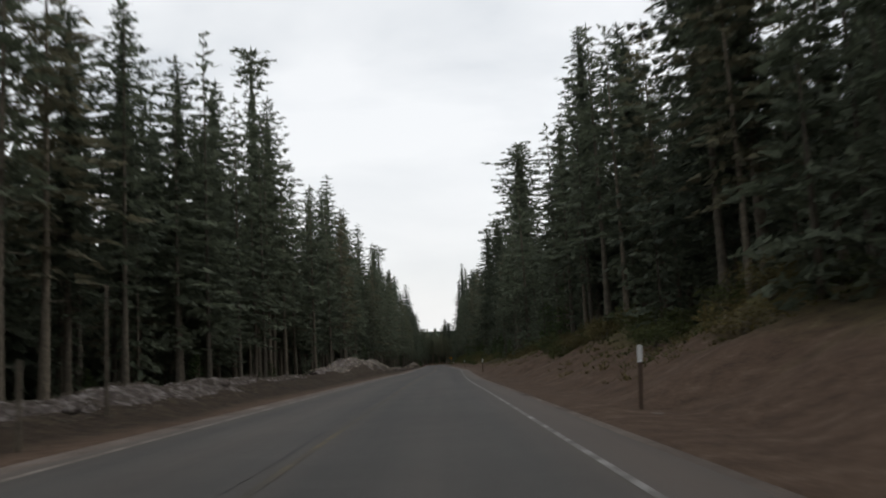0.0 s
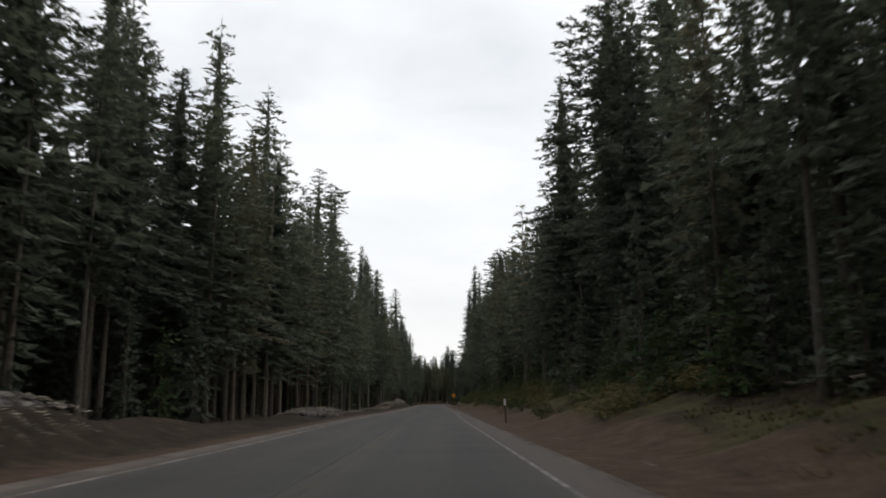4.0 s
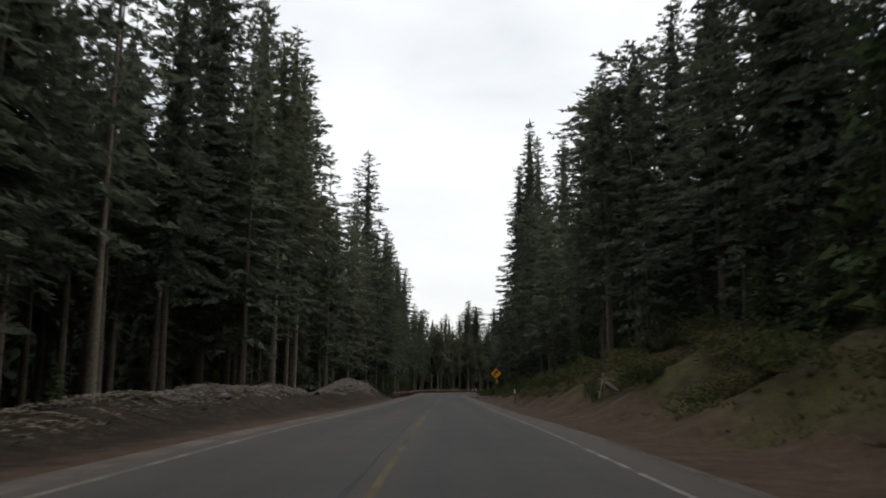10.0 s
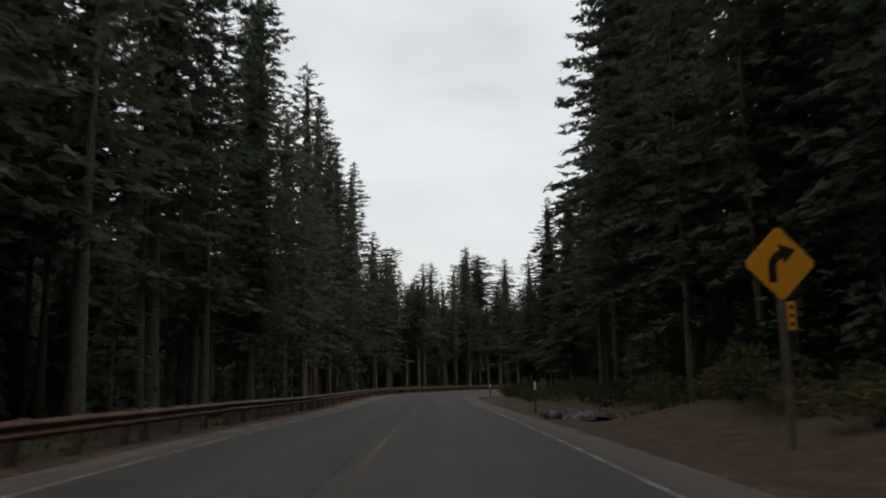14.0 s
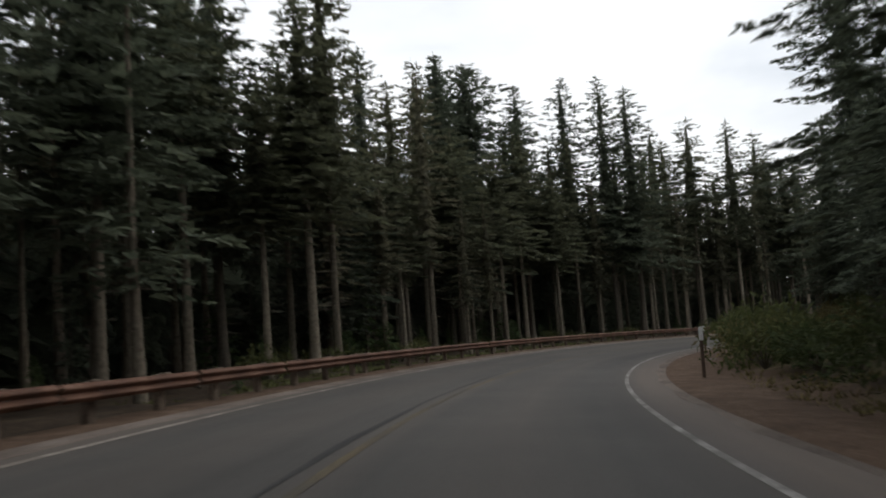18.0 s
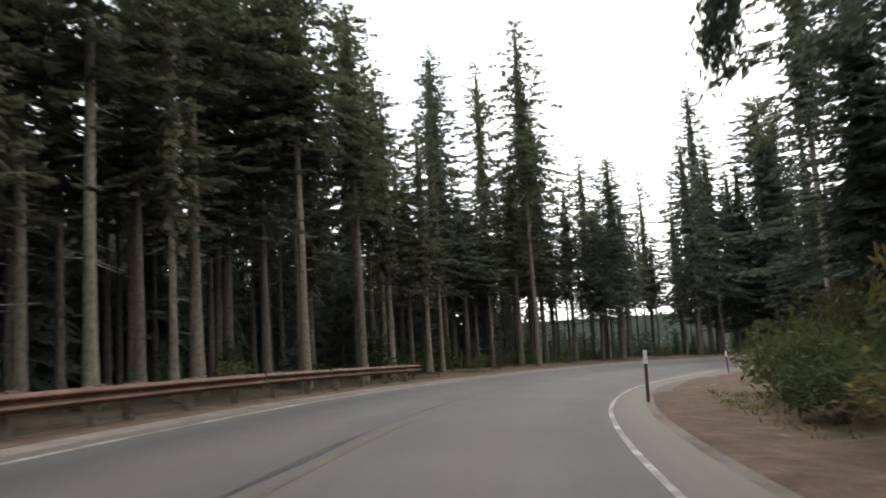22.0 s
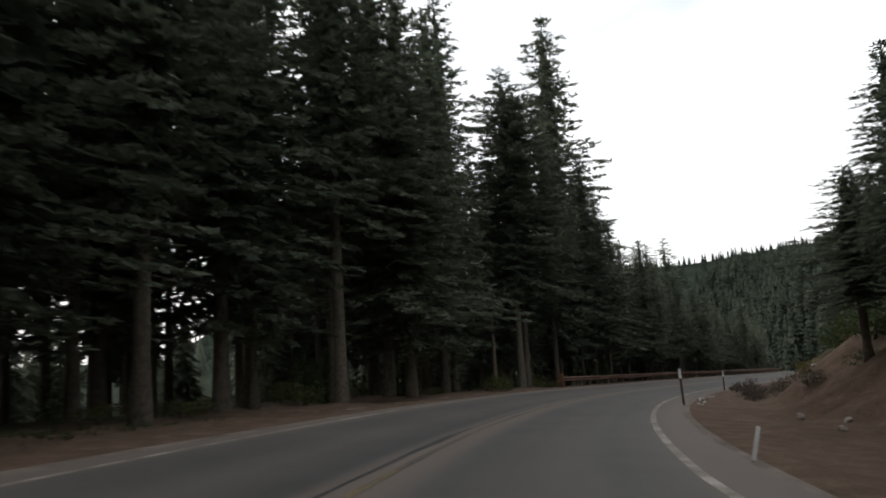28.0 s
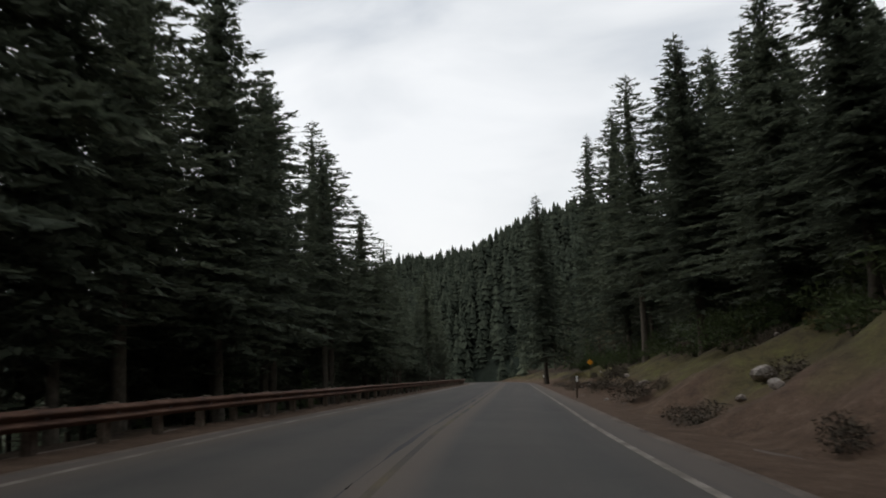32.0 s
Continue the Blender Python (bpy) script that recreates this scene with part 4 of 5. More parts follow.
def forest(name, spots, kinds, seed, label, mats, fat=1.0, dry=0.12):
    """Many trees in one mesh; spots are (x, y, z, height)."""
    g = np.random.default_rng(seed)
    V, F, W, n = [], [], [], 0
    for x, y, z, h in spots:
        tv, tf, cv, cf = kinds[g.integers(len(kinds))]
        th, sp = g.uniform(0, 6.28), fat * (h / TREE_H) ** 0.6 * g.uniform(0.85, 1.2)
        c, s = math.cos(th) * sp, math.sin(th) * sp
        m = np.array(((c, -s, 0), (s, c, 0), (0, 0, h / TREE_H)))
        which = 2 if g.random() < dry else 1
        for v, f, w in ((tv, tf, 0), (cv, cf, which)):
            V.append(v @ m.T + (x, y, z))
            F.append(f + n)
            W.append(np.full(len(f), w))
            n += len(v)
    me = tri_mesh(name, np.concatenate(V), np.concatenate(F), mats, np.concatenate(W))
    return tagged(new(name, me), label, "forest", kind="stuff")


spots, spots_near, under, under_near, tall, bushes = [], [], [], [], [], []
for s in np.arange(-25, 735, 2.8):
    for side in (-1, 1):
        bare = side < 0 and 392 < s <= 515
        hill = side > 0 and s > 545
        close = side < 0 and s > 515
        edge = float(front(s, side))
        lat = edge + (2.6 if bare or s > 515 else 0.8 if side < 0 else 2.2 if s > 345 else -0.6)
        while lat < edge + (46 if bare else 50 if hill else 24 if close else 30):
            thin = in_gap(s, side * lat)
            ss, ll = s + rng.uniform(-1.6, 1.6), side * (lat + rng.uniform(-1, 1))
            i = int(np.clip(ss - STATION[0], 0, len(LINE) - 1))
            x, y = LINE[i, :2] + NORMAL[i] * ll
            z = float(plane_z(np.array([i]), np.array([ll]))[0] + profile(STATION[i], ll))
            if free(x, y, 1.8):
                h = float(usual(ss, side))
                nigh = lat < edge + 9
                if thin and lat > edge + 14:
                    pass
                elif thin and rng.random() < 0.72:
                    bushes.append((x, y, z, rng.uniform(1.4, 3.4)))
                elif not thin and rng.random() < (0.6 if bare else 0.55 if close or side > 0 else 0.14 if nigh else 0.45):
                    (under_near if nigh else under).append((x, y, z, rng.uniform(4, 10) if nigh else rng.uniform(8, 17) if bare else rng.uniform(6, 13)))
                elif not (nigh and side < 0 and (s < 390 or s > 515) and rng.random() < 0.25):
                    (tall if bare or thin else spots_near if nigh else spots).append((x, y, z, h * (rng.uniform(0.62, 0.92) if ss < 340 and side < 0 else rng.uniform(0.55, 0.9))))
            lat += rng.uniform(3.4, 5.4) * (1.0 + 0.03 * (lat - edge)) * (0.66 if bare else 0.8 if close else 0.86)
for s in np.arange(388, 530, 2.2):
    edge = float(front(s, -1))
    for lat in np.arange(edge + 9, edge + 44, 3.9):
        if in_gap(s + 1.5, -lat):
            continue
        x, y, z, _ = spot(s + rng.uniform(-1.5, 1.5), -lat + rng.uniform(-1.5, 1.5))
        if rng.random() < 0.45:
            under.append((x, y, z, rng.uniform(9, 17)))
        else:
            tall.append((x, y, z, rng.uniform(15, 22)))
for s in np.arange(GAP[0] - 8, GAP[1] + 4, 1.3):
    for lat in (1.5, 4.5, 8.0, 12.0, 17.0):
        x, y, z, _ = spot(s + rng.uniform(-0.8, 0.8), -float(front(s, -1)) - lat + rng.uniform(-1.2, 1.2))
        bushes.append((x, y, z, rng.uniform(1.2, 2.7) + 0.17 * lat))
for s in np.arange(556, 725, 2.4):
    for lat in np.arange(14.5, 36, 3.6):
        x, y, z, _ = spot(s + rng.uniform(-1.2, 1.2), lat + rng.uniform(-1.2, 1.2))
        (under_near if lat < 19 else under).append((x, y, z, rng.uniform(3.0, 6.5) if lat < 19 else rng.uniform(5, 11)))


def skirt_tree(seed, height, base, reach, tiers, points, radius):
    g = np.random.default_rng(seed)
    k = TREE_H / height
    tv, tf = trunk_arrays(g, height, radius, sides=5, rings=3, stubs=6 if base > 0.2 else 0, stub_top=base + 0.1)
    cv, cf = skirt_arrays(g, height, base, reach, tiers, points)
    return tv * (1, 1, k), tf, cv * (1, 1, k), cf


LOW = [skirt_tree(500 + q, TREE_H, 0.16 + 0.06 * (q % 4), 3.6, 17, 16, 0.20) for q in range(8)]
MIDDLE = [low_tree(530 + q, 0.20 + 0.06 * (q % 4), 3.7, 1.25, 6.0, ("dense", "layer", "layer", "dense")[q % 4], 3) for q in range(6)]
BARE = [low_tree(560 + q, 0.38 + 0.04 * (q % 3), 3.5, 1.15, 5.5, "layer", 3) for q in range(6)]


def half_grown(seed, spacing, per_ring, twigs):
    g = np.random.default_rng(seed)
    tv, tf = trunk_arrays(g, 10.0, 0.11, sides=4, rings=3)
    cv, cf = crown_arrays(g, 10.0, 0.03, 2.4, spacing, per_ring, "dense", twigs)
    return tv * (1, 1, 3.0), tf, cv * (1, 1, 3.0), cf


YOUNG = [skirt_tree(600 + q, 10.0, 0.02, 2.2, 14, 14, 0.11) for q in range(6)]
YOUNG_FINE = [half_grown(620 + q, 0.75, 6.5, 3) for q in range(5)]
BUSHY = [half_grown(650 + q, 1.2, 6.0, 2) for q in range(4)]
forest("conifer_forest", spots, LOW, 31, "dark dense conifer forest behind the roadside trees", [BARK, NEEDLES, NEEDLES_DRY])
forest("conifer_forest", spots_near + wall_back, MIDDLE, 34, "dark conifers close behind the roadside trees", [BARK, NEEDLES, NEEDLES_DRY])
forest("bare_trunk_forest", tall, BARE, 32, "tall conifers with long bare pale trunks behind the roadside", [BARK_PALE_LIT, NEEDLES_OLIVE, NEEDLES_DRY], dry=0.3)
forest("forest_understory", under, YOUNG, 33, "dark half-grown firs filling the forest below the tall trees", [BARK, NEEDLES, NEEDLES], 1.6)
forest("forest_understory", under_near, YOUNG_FINE, 35, "half-grown green firs at the edge of the forest", [BARK, NEEDLES, NEEDLES_YOUNG], 1.5)
forest("forest_understory", bushes, BUSHY, 37, "low green growth below the bare trunks of the bend", [BARK, NEEDLES, NEEDLES_YOUNG], 1.9)
forest("fir_wall", close_wall, tree_arrays["B", "row"] + tree_arrays["A", "row"][:1], 36, "close wall of dark firs behind the guard rail", [BARK, NEEDLES, NEEDLES])


# the forest that goes on over the land around, thinner with distance
def outer_forest():
    g = np.random.default_rng(45)
    small = [skirt_tree(700 + q, TREE_H, 0.10, 3.8, 7, 9, 0.25) for q in range(5)]
    places = []
    for _ in range(2000):
        i = int(g.integers(0, len(LINE)))
        s = STATION[i]
        side = g.choice((-1, 1))
        lat = side * (g.uniform(34, 150) if side < 0 else g.uniform(34, 76))
        if s < 0:
            lat = side * g.uniform(14, 76)
        x, y = LINE[i, :2] + NORMAL[i] * lat
        k, near = nearest(x, y)
        if abs(near[0]) < abs(lat) - 1 and abs(near[0]) < 34 or in_gap(s, lat) or side < 0 and 490 < s < 600:
            continue
        places.append((x, y, float(ground_z(x, y)[0]), g.uniform(14, 25)))
    # beyond the last of the road
    end, ahead, across = LINE[-1], TANGENT[-1], NORMAL[-1]
    for _ in range(160):
        a, c = g.uniform(-30, 70), g.uniform(-45, 45)
        if a < 6 and abs(c) < 9:
            continue
        x, y = end[:2] + ahead * a + across * c
        places.append((x, y, end[2] - 1.5, g.uniform(8, 15)))
    forest("outer_forest", places, small, 46, "dark conifer forest covering the land around the road", [BARK, NEEDLES, NEEDLES_OLIVE], 1.15)


outer_forest()


# ---------------------------------------------------------------- the far wooded ridge
def far_ridge():
    V, k = [], 60
    away = radians(-130)
    cx, cy = 150 - 1050 * math.sin(away), 440 + 1050 * math.cos(away)
    ax, ay = -math.sin(away), math.cos(away)
    rows = [(-420, -70), (-300, -30), (-200, 12), (-100, 46), (0, 67), (120, 55), (300, 0)]
    for off, h in rows:
        for q in range(k):
            w = -800 + 1600 * q / (k - 1)
            x, y = cx + ax * off + ay * w, cy + ay * off - ax * w
            V.append((x, y, h + (9 * math.sin(w * 0.006 + 1.0) + 4 * math.sin(w * 0.021)) * (1 if h > -20 else 0.2)))
    F = [(r * k + q, (r + 1) * k + q, (r + 1) * k + q + 1, r * k + q + 1) for r in range(len(rows) - 1) for q in range(k - 1)]
    hill = tagged(new("backdrop", mesh("backdrop", V, F, FAR_WOODS, True)), "dark wooded ridge across the valley", "ridge", kind="structure")
    g = np.random.default_rng(5)
    tiny = []
    for q in range(6):
        r, cv, cf = np.random.default_rng(800 + q), [], []
        for tier in range(6):
            z0, rad = TREE_H * (0.06 + 0.15 * tier), 4.2 * (1 - tier / 6.4)
            n = len(cv)
            cv.append((0, 0, z0 + TREE_H * 0.24))
            for k2 in range(7):
                th = 2 * math.pi * (k2 + r.uniform(-0.3, 0.3)) / 7
                cv.append((rad * r.uniform(0.6, 1.2) * math.cos(th), rad * r.uniform(0.6, 1.2) * math.sin(th), z0 + r.uniform(-1.0, 1.0)))
            cf += [(n, n + 1 + k2, n + 1 + (k2 + 1) % 7) for k2 in range(7)]
        tiny.append((*trunk_arrays(r, TREE_H * 0.5, 0.3, sides=3, rings=2), np.array(cv), np.array(cf)))
    sp = []
    V = np.array(V).reshape(len(rows), k, 3)
    for _ in range(3200):
        r, q, a, b = g.integers(0, 5), g.integers(0, k - 1), g.random(), g.random()
        p = (V[r, q] * (1 - a) + V[r + 1, q] * a) * (1 - b) + (V[r, q + 1] * (1 - a) + V[r + 1, q + 1] * a) * b
        sp.append((*p, g.uniform(10, 16)))
    # the dark far-woods colour on these trees stands in for backlight and haze
    forest("ridge_forest", sp, tiny, 77, "far conifers covering the ridge, green darkened for backlight", [BARK, FAR_WOODS, FAR_WOODS])


far_ridge()


def wooded_spur():
    """The hillside that runs down from the right beyond the end of the road."""
    crest = np.array(SPUR)
    k = 40
    u = np.linspace(0, len(crest) - 1, k)
    line = np.stack([np.interp(u, np.arange(len(crest)), crest[:, j]) for j in range(3)], 1)
    d = np.gradient(line[:, :2], axis=0)
    d /= np.linalg.norm(d, axis=1)[:, None]
    ends = [line[-1] + np.array((*d[-1] * 16, -9)), line[-1] + np.array((*d[-1] * 46, -46))]
    line, d, k = np.concatenate([line, ends]), np.concatenate([d, d[-1:], d[-1:]]), k + 2
    rows = [(-90, -58), (-60, -36), (-30, -13), (-10, -2), (0, 0), (15, -6), (32, -20), (50, -38)]
    V = np.array([(line[q, 0] + d[q, 1] * off, line[q, 1] - d[q, 0] * off, line[q, 2] + h + 1.5 * math.sin(q * 0.9) + 1.0 * math.sin(q * 2.3)) for off, h in rows for q in range(k)])
    F = [(r * k + q, (r + 1) * k + q, (r + 1) * k + q + 1, r * k + q + 1) for r in range(len(rows) - 1) for q in range(k - 1)]
    tagged(new("backdrop", mesh("backdrop", V, F, FAR_WOODS, True)), "dark wooded hillside beyond the end of the road", "hillside", kind="structure")
    g = np.random.default_rng(8)
    V = V.reshape(len(rows), k, 3)
    sp = []
    for n in range(2300):
        r, q, a, b = g.integers(2, 7), g.integers(0, k - 1) if n < 1900 else k - 2 - n % 2, g.random(), g.random()
        p = (V[r, q] * (1 - a) + V[r + 1, q] * a) * (1 - b) + (V[r, q + 1] * (1 - a) + V[r + 1, q + 1] * a) * b
        sp.append((*p, g.uniform(7, 12)))
    slim = [skirt_tree(640 + q, 10.0, 0.02, 2.2, 8, 12, 0.1) for q in range(6)]
    # needles darkened in colour, as if seen against the light
    forest("spur_forest", sp, slim, 78, "conifers covering the hillside, green darkened for backlight", [BARK, NEEDLES_BACKLIT, NEEDLES_BACKLIT], 2.0)


SPUR = [(429, 212, -2), (392, 209, -3), (363, 215, -4), (331, 239, -6), (307, 251, -5), (279, 266, -5)]
wooded_spur()


# ---------------------------------------------------------------- shrubs and young firs
def leafy(seed, radius, height, leaves, size):
    g = np.random.default_rng(seed)
    v, f = [], []
    lumps = [(g.uniform(-0.6, 0.6) * radius, g.uniform(-0.6, 0.6) * radius, g.uniform(0.35, 0.72) * height, g.uniform(0.35, 0.6) * radius) for _ in range(7)]
    for _ in range(leaves):
        lx, ly, lz, lr = lumps[g.integers(len(lumps))]
        d = g.normal(0, 1, 3)
        d /= np.linalg.norm(d)
        p = np.array((lx, ly, lz)) + d * lr * g.uniform(0.55, 1.08) * np.array((1, 1, height / radius * 0.7))
        p[2] = max(0.05, p[2])
        a, b = g.normal(0, 1, 3), g.normal(0, 1, 3)
        a, b = a / np.linalg.norm(a) * size * g.uniform(0.6, 1.3), b / np.linalg.norm(b) * size * g.uniform(0.4, 0.8)
        i = len(v)
        v += [p - a * 0.5, p + b * 0.5, p + a * 0.5 + d * size * 0.4]
        f.append((i, i + 1, i + 2))
    sv, sf = [], []
    for _ in range(14):
        th, r = g.uniform(0, 6.28), g.uniform(0.2, 0.8) * radius
        d = np.array((math.cos(th) * r, math.sin(th) * r, height * g.uniform(0.5, 0.95)))
        s = np.array((-math.sin(th), math.cos(th), 0)) * 0.02
        i = len(sv)
        sv += [s, -s, np.array((0, 0, 0.03)), d]
        sf += [(i, i + 1, i + 3), (i + 1, i + 2, i + 3), (i + 2, i, i + 3)]
    return np.array(v), np.array(f), np.array(sv), np.array(sf)


shrub_meshes = {}
for key, mat in (("green", LEAVES), ("dry", LEAVES_DRY), ("dead", BRUSH)):
    shrub_meshes[key] = []
    for n in range(4):
        a, b, c, d = leafy(40 + n + {"green": 0, "dry": 10, "dead": 20}[key], 1.0, 1.2, 900, 0.15)
        shrub_meshes[key].append((tri_mesh("foliage", a, b, [mat]), tri_mesh("woody_base", c, d, [BARK])))
young_meshes = []
for n in range(4):
    r = np.random.default_rng(900 + n)
    a, b = trunk_arrays(r, 3.0, 0.04, sides=5, rings=4)
    c, d = crown_arrays(r, 3.0, 0.06, 0.85, 0.16, 6.0, "dense", twigs=4)
    young_meshes.append((tri_mesh("trunk", a, b, [BARK]), tri_mesh("crown", c, d, [NEEDLES_YOUNG])))


def shrub(s, lat, size, high, key="green"):
    x, y, z, _ = spot(s, lat)
    t = thing("shrub", Matrix.Translation((x, y, z - 0.05)) @ Matrix.Rotation(rng.uniform(0, 6.28), 4, "Z") @ Matrix.Diagonal((size, size, high / 1.2, 1)), {"green": "dense leafy green shrub on the roadside bank", "dry": "dry yellowish shrub on the roadside bank", "dead": "low grey-brown dead brush along the ditch"}[key], "shrub", "roadside shrubs")
    a, b = shrub_meshes[key][rng.integers(4)]
    part("foliage", a, t)
    part("woody_base", b, t)


def young_fir(s, lat, high):
    x, y, z, _ = spot(s, lat)
    t = thing("young_fir", Matrix.Translation((x, y, z)) @ Matrix.Rotation(rng.uniform(0, 6.28), 4, "Z") @ Matrix.Diagonal((high / 3 * rng.uniform(0.9, 1.2), high / 3 * rng.uniform(0.9, 1.2), high / 3, 1)), "small bright green young fir below the tall trees", "tree", "young firs")
    a, b = young_meshes[rng.integers(4)]
    part("trunk", a, t)
    part("crown", b, t)


thin_shrubs = [leafy(70 + q, 1.0, 1.2, 420, 0.20) for q in range(6)]


def thicket(name, spots, mat, label):
    """Low growth too dense to tell apart, one body; spots are (station, distance to the right, width, height)."""
    V, F, W, n = [], [], [], 0
    for s, lat, size, high in spots:
        x, y, z, _ = spot(s, lat)
        lv, lf, wv, wf = thin_shrubs[rng.integers(6)]
        th = rng.uniform(0, 6.28)
        c, q = math.cos(th) * size, math.sin(th) * size
        m = np.array(((c, -q, 0), (q, c, 0), (0, 0, high / 1.2)))
        for v, f, w in ((lv, lf, 0), (wv, wf, 1)):
            V.append(v @ m.T + (x, y, z - 0.08))
            F.append(f + n)
            W.append(np.full(len(f), w))
            n += len(v)
    me = tri_mesh(name, np.concatenate(V), np.concatenate(F), [mat, BARK], np.concatenate(W))
    tagged(new(name, me), label, "brush", kind="stuff")


rng = np.random.default_rng(21)
# hedge-like shrubs on the inside of the bend
for s in np.arange(384, 470, 2.1):
    shrub(s + rng.uniform(-0.5, 0.5), rng.uniform(7.6, 9.0), rng.uniform(1.3, 1.9), rng.uniform(1.3, 2.2), "green" if rng.random() < 0.85 else "dry")
for s in np.arange(428, 474, 2.0):
    shrub(s + rng.uniform(-0.5, 0.5), rng.uniform(10.0, 12.5), rng.uniform(1.3, 2.0), rng.uniform(2.2, 3.4), "dry" if rng.random() < 0.7 else "green")
for s in np.arange(488.5, 505, 1.5):
    shrub(s, rng.uniform(9.2, 11.4), rng.uniform(1.2, 1.9), rng.uniform(1.5, 2.4), "green" if rng.random() < 0.55 else "dry")
for s in np.arange(332, 386, 4.0):
    shrub(s, rng.uniform(7.5, 9.5), rng.uniform(0.8, 1.4), rng.uniform(0.7, 1.4))
# on the right-hand bank of the straight, hanging over the spurs of the cut
for _ in range(14):
    shrub(rng.uniform(14, 68), rng.uniform(9.8, 12.8), rng.uniform(0.8, 1.6), rng.uniform(0.7, 1.4), rng.choice(("green", "green", "dry")))
for _ in range(66):
    s = rng.uniform(130, 332)
    shrub(s, rng.uniform(7.8, 10.5), rng.uniform(0.6, 1.5), rng.uniform(0.5, 1.4), "green" if rng.random() < 0.65 else "dry")
thicket("bank_brush", [(rng.uniform(118, 332), rng.uniform(9.0, 14.5), rng.uniform(0.8, 2.0), rng.uniform(0.6, 1.7)) for _ in range(115)], LEAVES, "dark green brush along the top of the cut bank")
thicket("bank_brush", [(rng.uniform(118, 332), rng.uniform(8.4, 13.5), rng.uniform(0.7, 1.6), rng.uniform(0.4, 1.0)) for _ in range(90)], LEAVES_DRY, "olive and yellow low brush along the cut bank")
thicket("bank_brush", [(rng.uniform(10, 100), rng.uniform(11.0, 15.0), rng.uniform(0.8, 1.8), rng.uniform(0.5, 1.3)) for _ in range(60)], LEAVES, "green brush at the top of the cinder bank")
thicket("bank_brush", [(dense.uniform(36, 96), dense.normal(11.3, 0.4), dense.uniform(0.6, 1.2), dense.uniform(0.5, 1.0)) for _ in range(100)], LEAVES_DRY, "dry yellow brush along the lip of the cinder bank")
thicket("edge_brush", [(s, -float(front(s, -1)) + rng.uniform(-2.0, 1.4), rng.uniform(0.6, 1.3), rng.uniform(0.5, 1.3)) for s in np.arange(396, 600, 2.4)], LEAVES, "low green brush below the trees outside the bend")
# above and along the last cut
thicket("bank_brush", [(rng.uniform(572, 706), rng.uniform(11.6, 17.5), rng.uniform(0.9, 1.9), rng.uniform(0.8, 2.2)) for _ in range(150)], LEAVES, "green brush along the top of the last cut bank")
for _ in range(36):
    shrub(rng.uniform(572, 690), rng.uniform(6.3, 9.5), rng.uniform(0.5, 1.2), rng.uniform(0.35, 1.0), "dead")
for _ in range(38):
    shrub(rng.uniform(535, 700), rng.uniform(9.0, 14.5), rng.uniform(0.5, 1.2), rng.uniform(0.4, 1.1), rng.choice(("dead", "green", "dry")))
for _ in range(110):
    s = rng.uniform(300, 640)
    young_fir(s, -rng.uniform(0.3, 5.5) - float(front(s, -1)) + 1.5, rng.uniform(0.7, 3.0))
for _ in range(50):
    s = rng.uniform(20, 330)
    young_fir(s, rng.choice((-1, 1)) * rng.uniform(13, 18), rng.uniform(1.0, 3.5))
for _ in range(55):
    s = rng.uniform(95, 345)
    young_fir(s, float(front(s, 1)) + rng.uniform(-2.2, 1.0), rng.uniform(1.2, 4.5))
for _ in range(75):
    s = rng.uniform(500, 700)
    young_fir(s, rng.uniform(13, 24), rng.uniform(1.5, 5.0))


# ---------------------------------------------------------------- snow, debris, logs, rocks
def lump_sheet(s0, s1, lat0, lat1, lift, seed):
    """A thin crusted sheet of old snow lying over the berm, with a torn edge."""
    g = np.random.default_rng(seed)
    ns, nl = int((s1 - s0) / 0.5) + 2, 12
    V, F = [], []
    for a in range(ns):
        s = s0 + (s1 - s0) * a / (ns - 1)
        shrink = min(1.0, 0.3 + 1.8 * min(a, ns - 1 - a) / ns)
        mid, half = (lat0 + lat1) / 2 + 0.5 * float(wobble(s, 0.0, seed)), abs(lat1 - lat0) / 2 * shrink * (1 + 0.3 * float(wobble(s * 2, 3.0, seed + 1)))
        for b in range(nl):
            u = 2 * b / (nl - 1) - 1
            x, y, z, _ = spot(s, mid + half * u)
            i = int(np.clip(s - STATION[0], 0, len(LINE) - 2))
            w = s - STATION[0] - i
            p = LINE[i] * (1 - w) + LINE[i + 1] * w
            lat = mid + half * u
            x, y = p[:2] + NORMAL[i] * lat
            z = p[2] - BANK[i] * max(-9, min(9, lat)) + float(profile(s, lat))
            V.append((x, y, z + lift * (1 - u * u) ** 0.6 - 0.06 * u * u + g.normal(0, 0.06)))
    for a in range(ns - 1):
        for b in range(nl - 1):
            q = a * nl + b
            F.append((q, q + nl, q + nl + 1, q + 1))
    return V, F


def clump_mesh(seed):
    bm = bmesh.new()
    bmesh.ops.create_icosphere(bm, subdivisions=2, radius=0.5)
    for v in bm.verts:
        p = v.co.normalized()
        v.co *= 1 + 0.30 * float(wobble(p.x * 4 + seed, p.y * 4 + p.z * 3, seed))
    return from_bm("snow_clump", bm, SNOW)


clumps = [clump_mesh(50 + q) for q in range(3)]


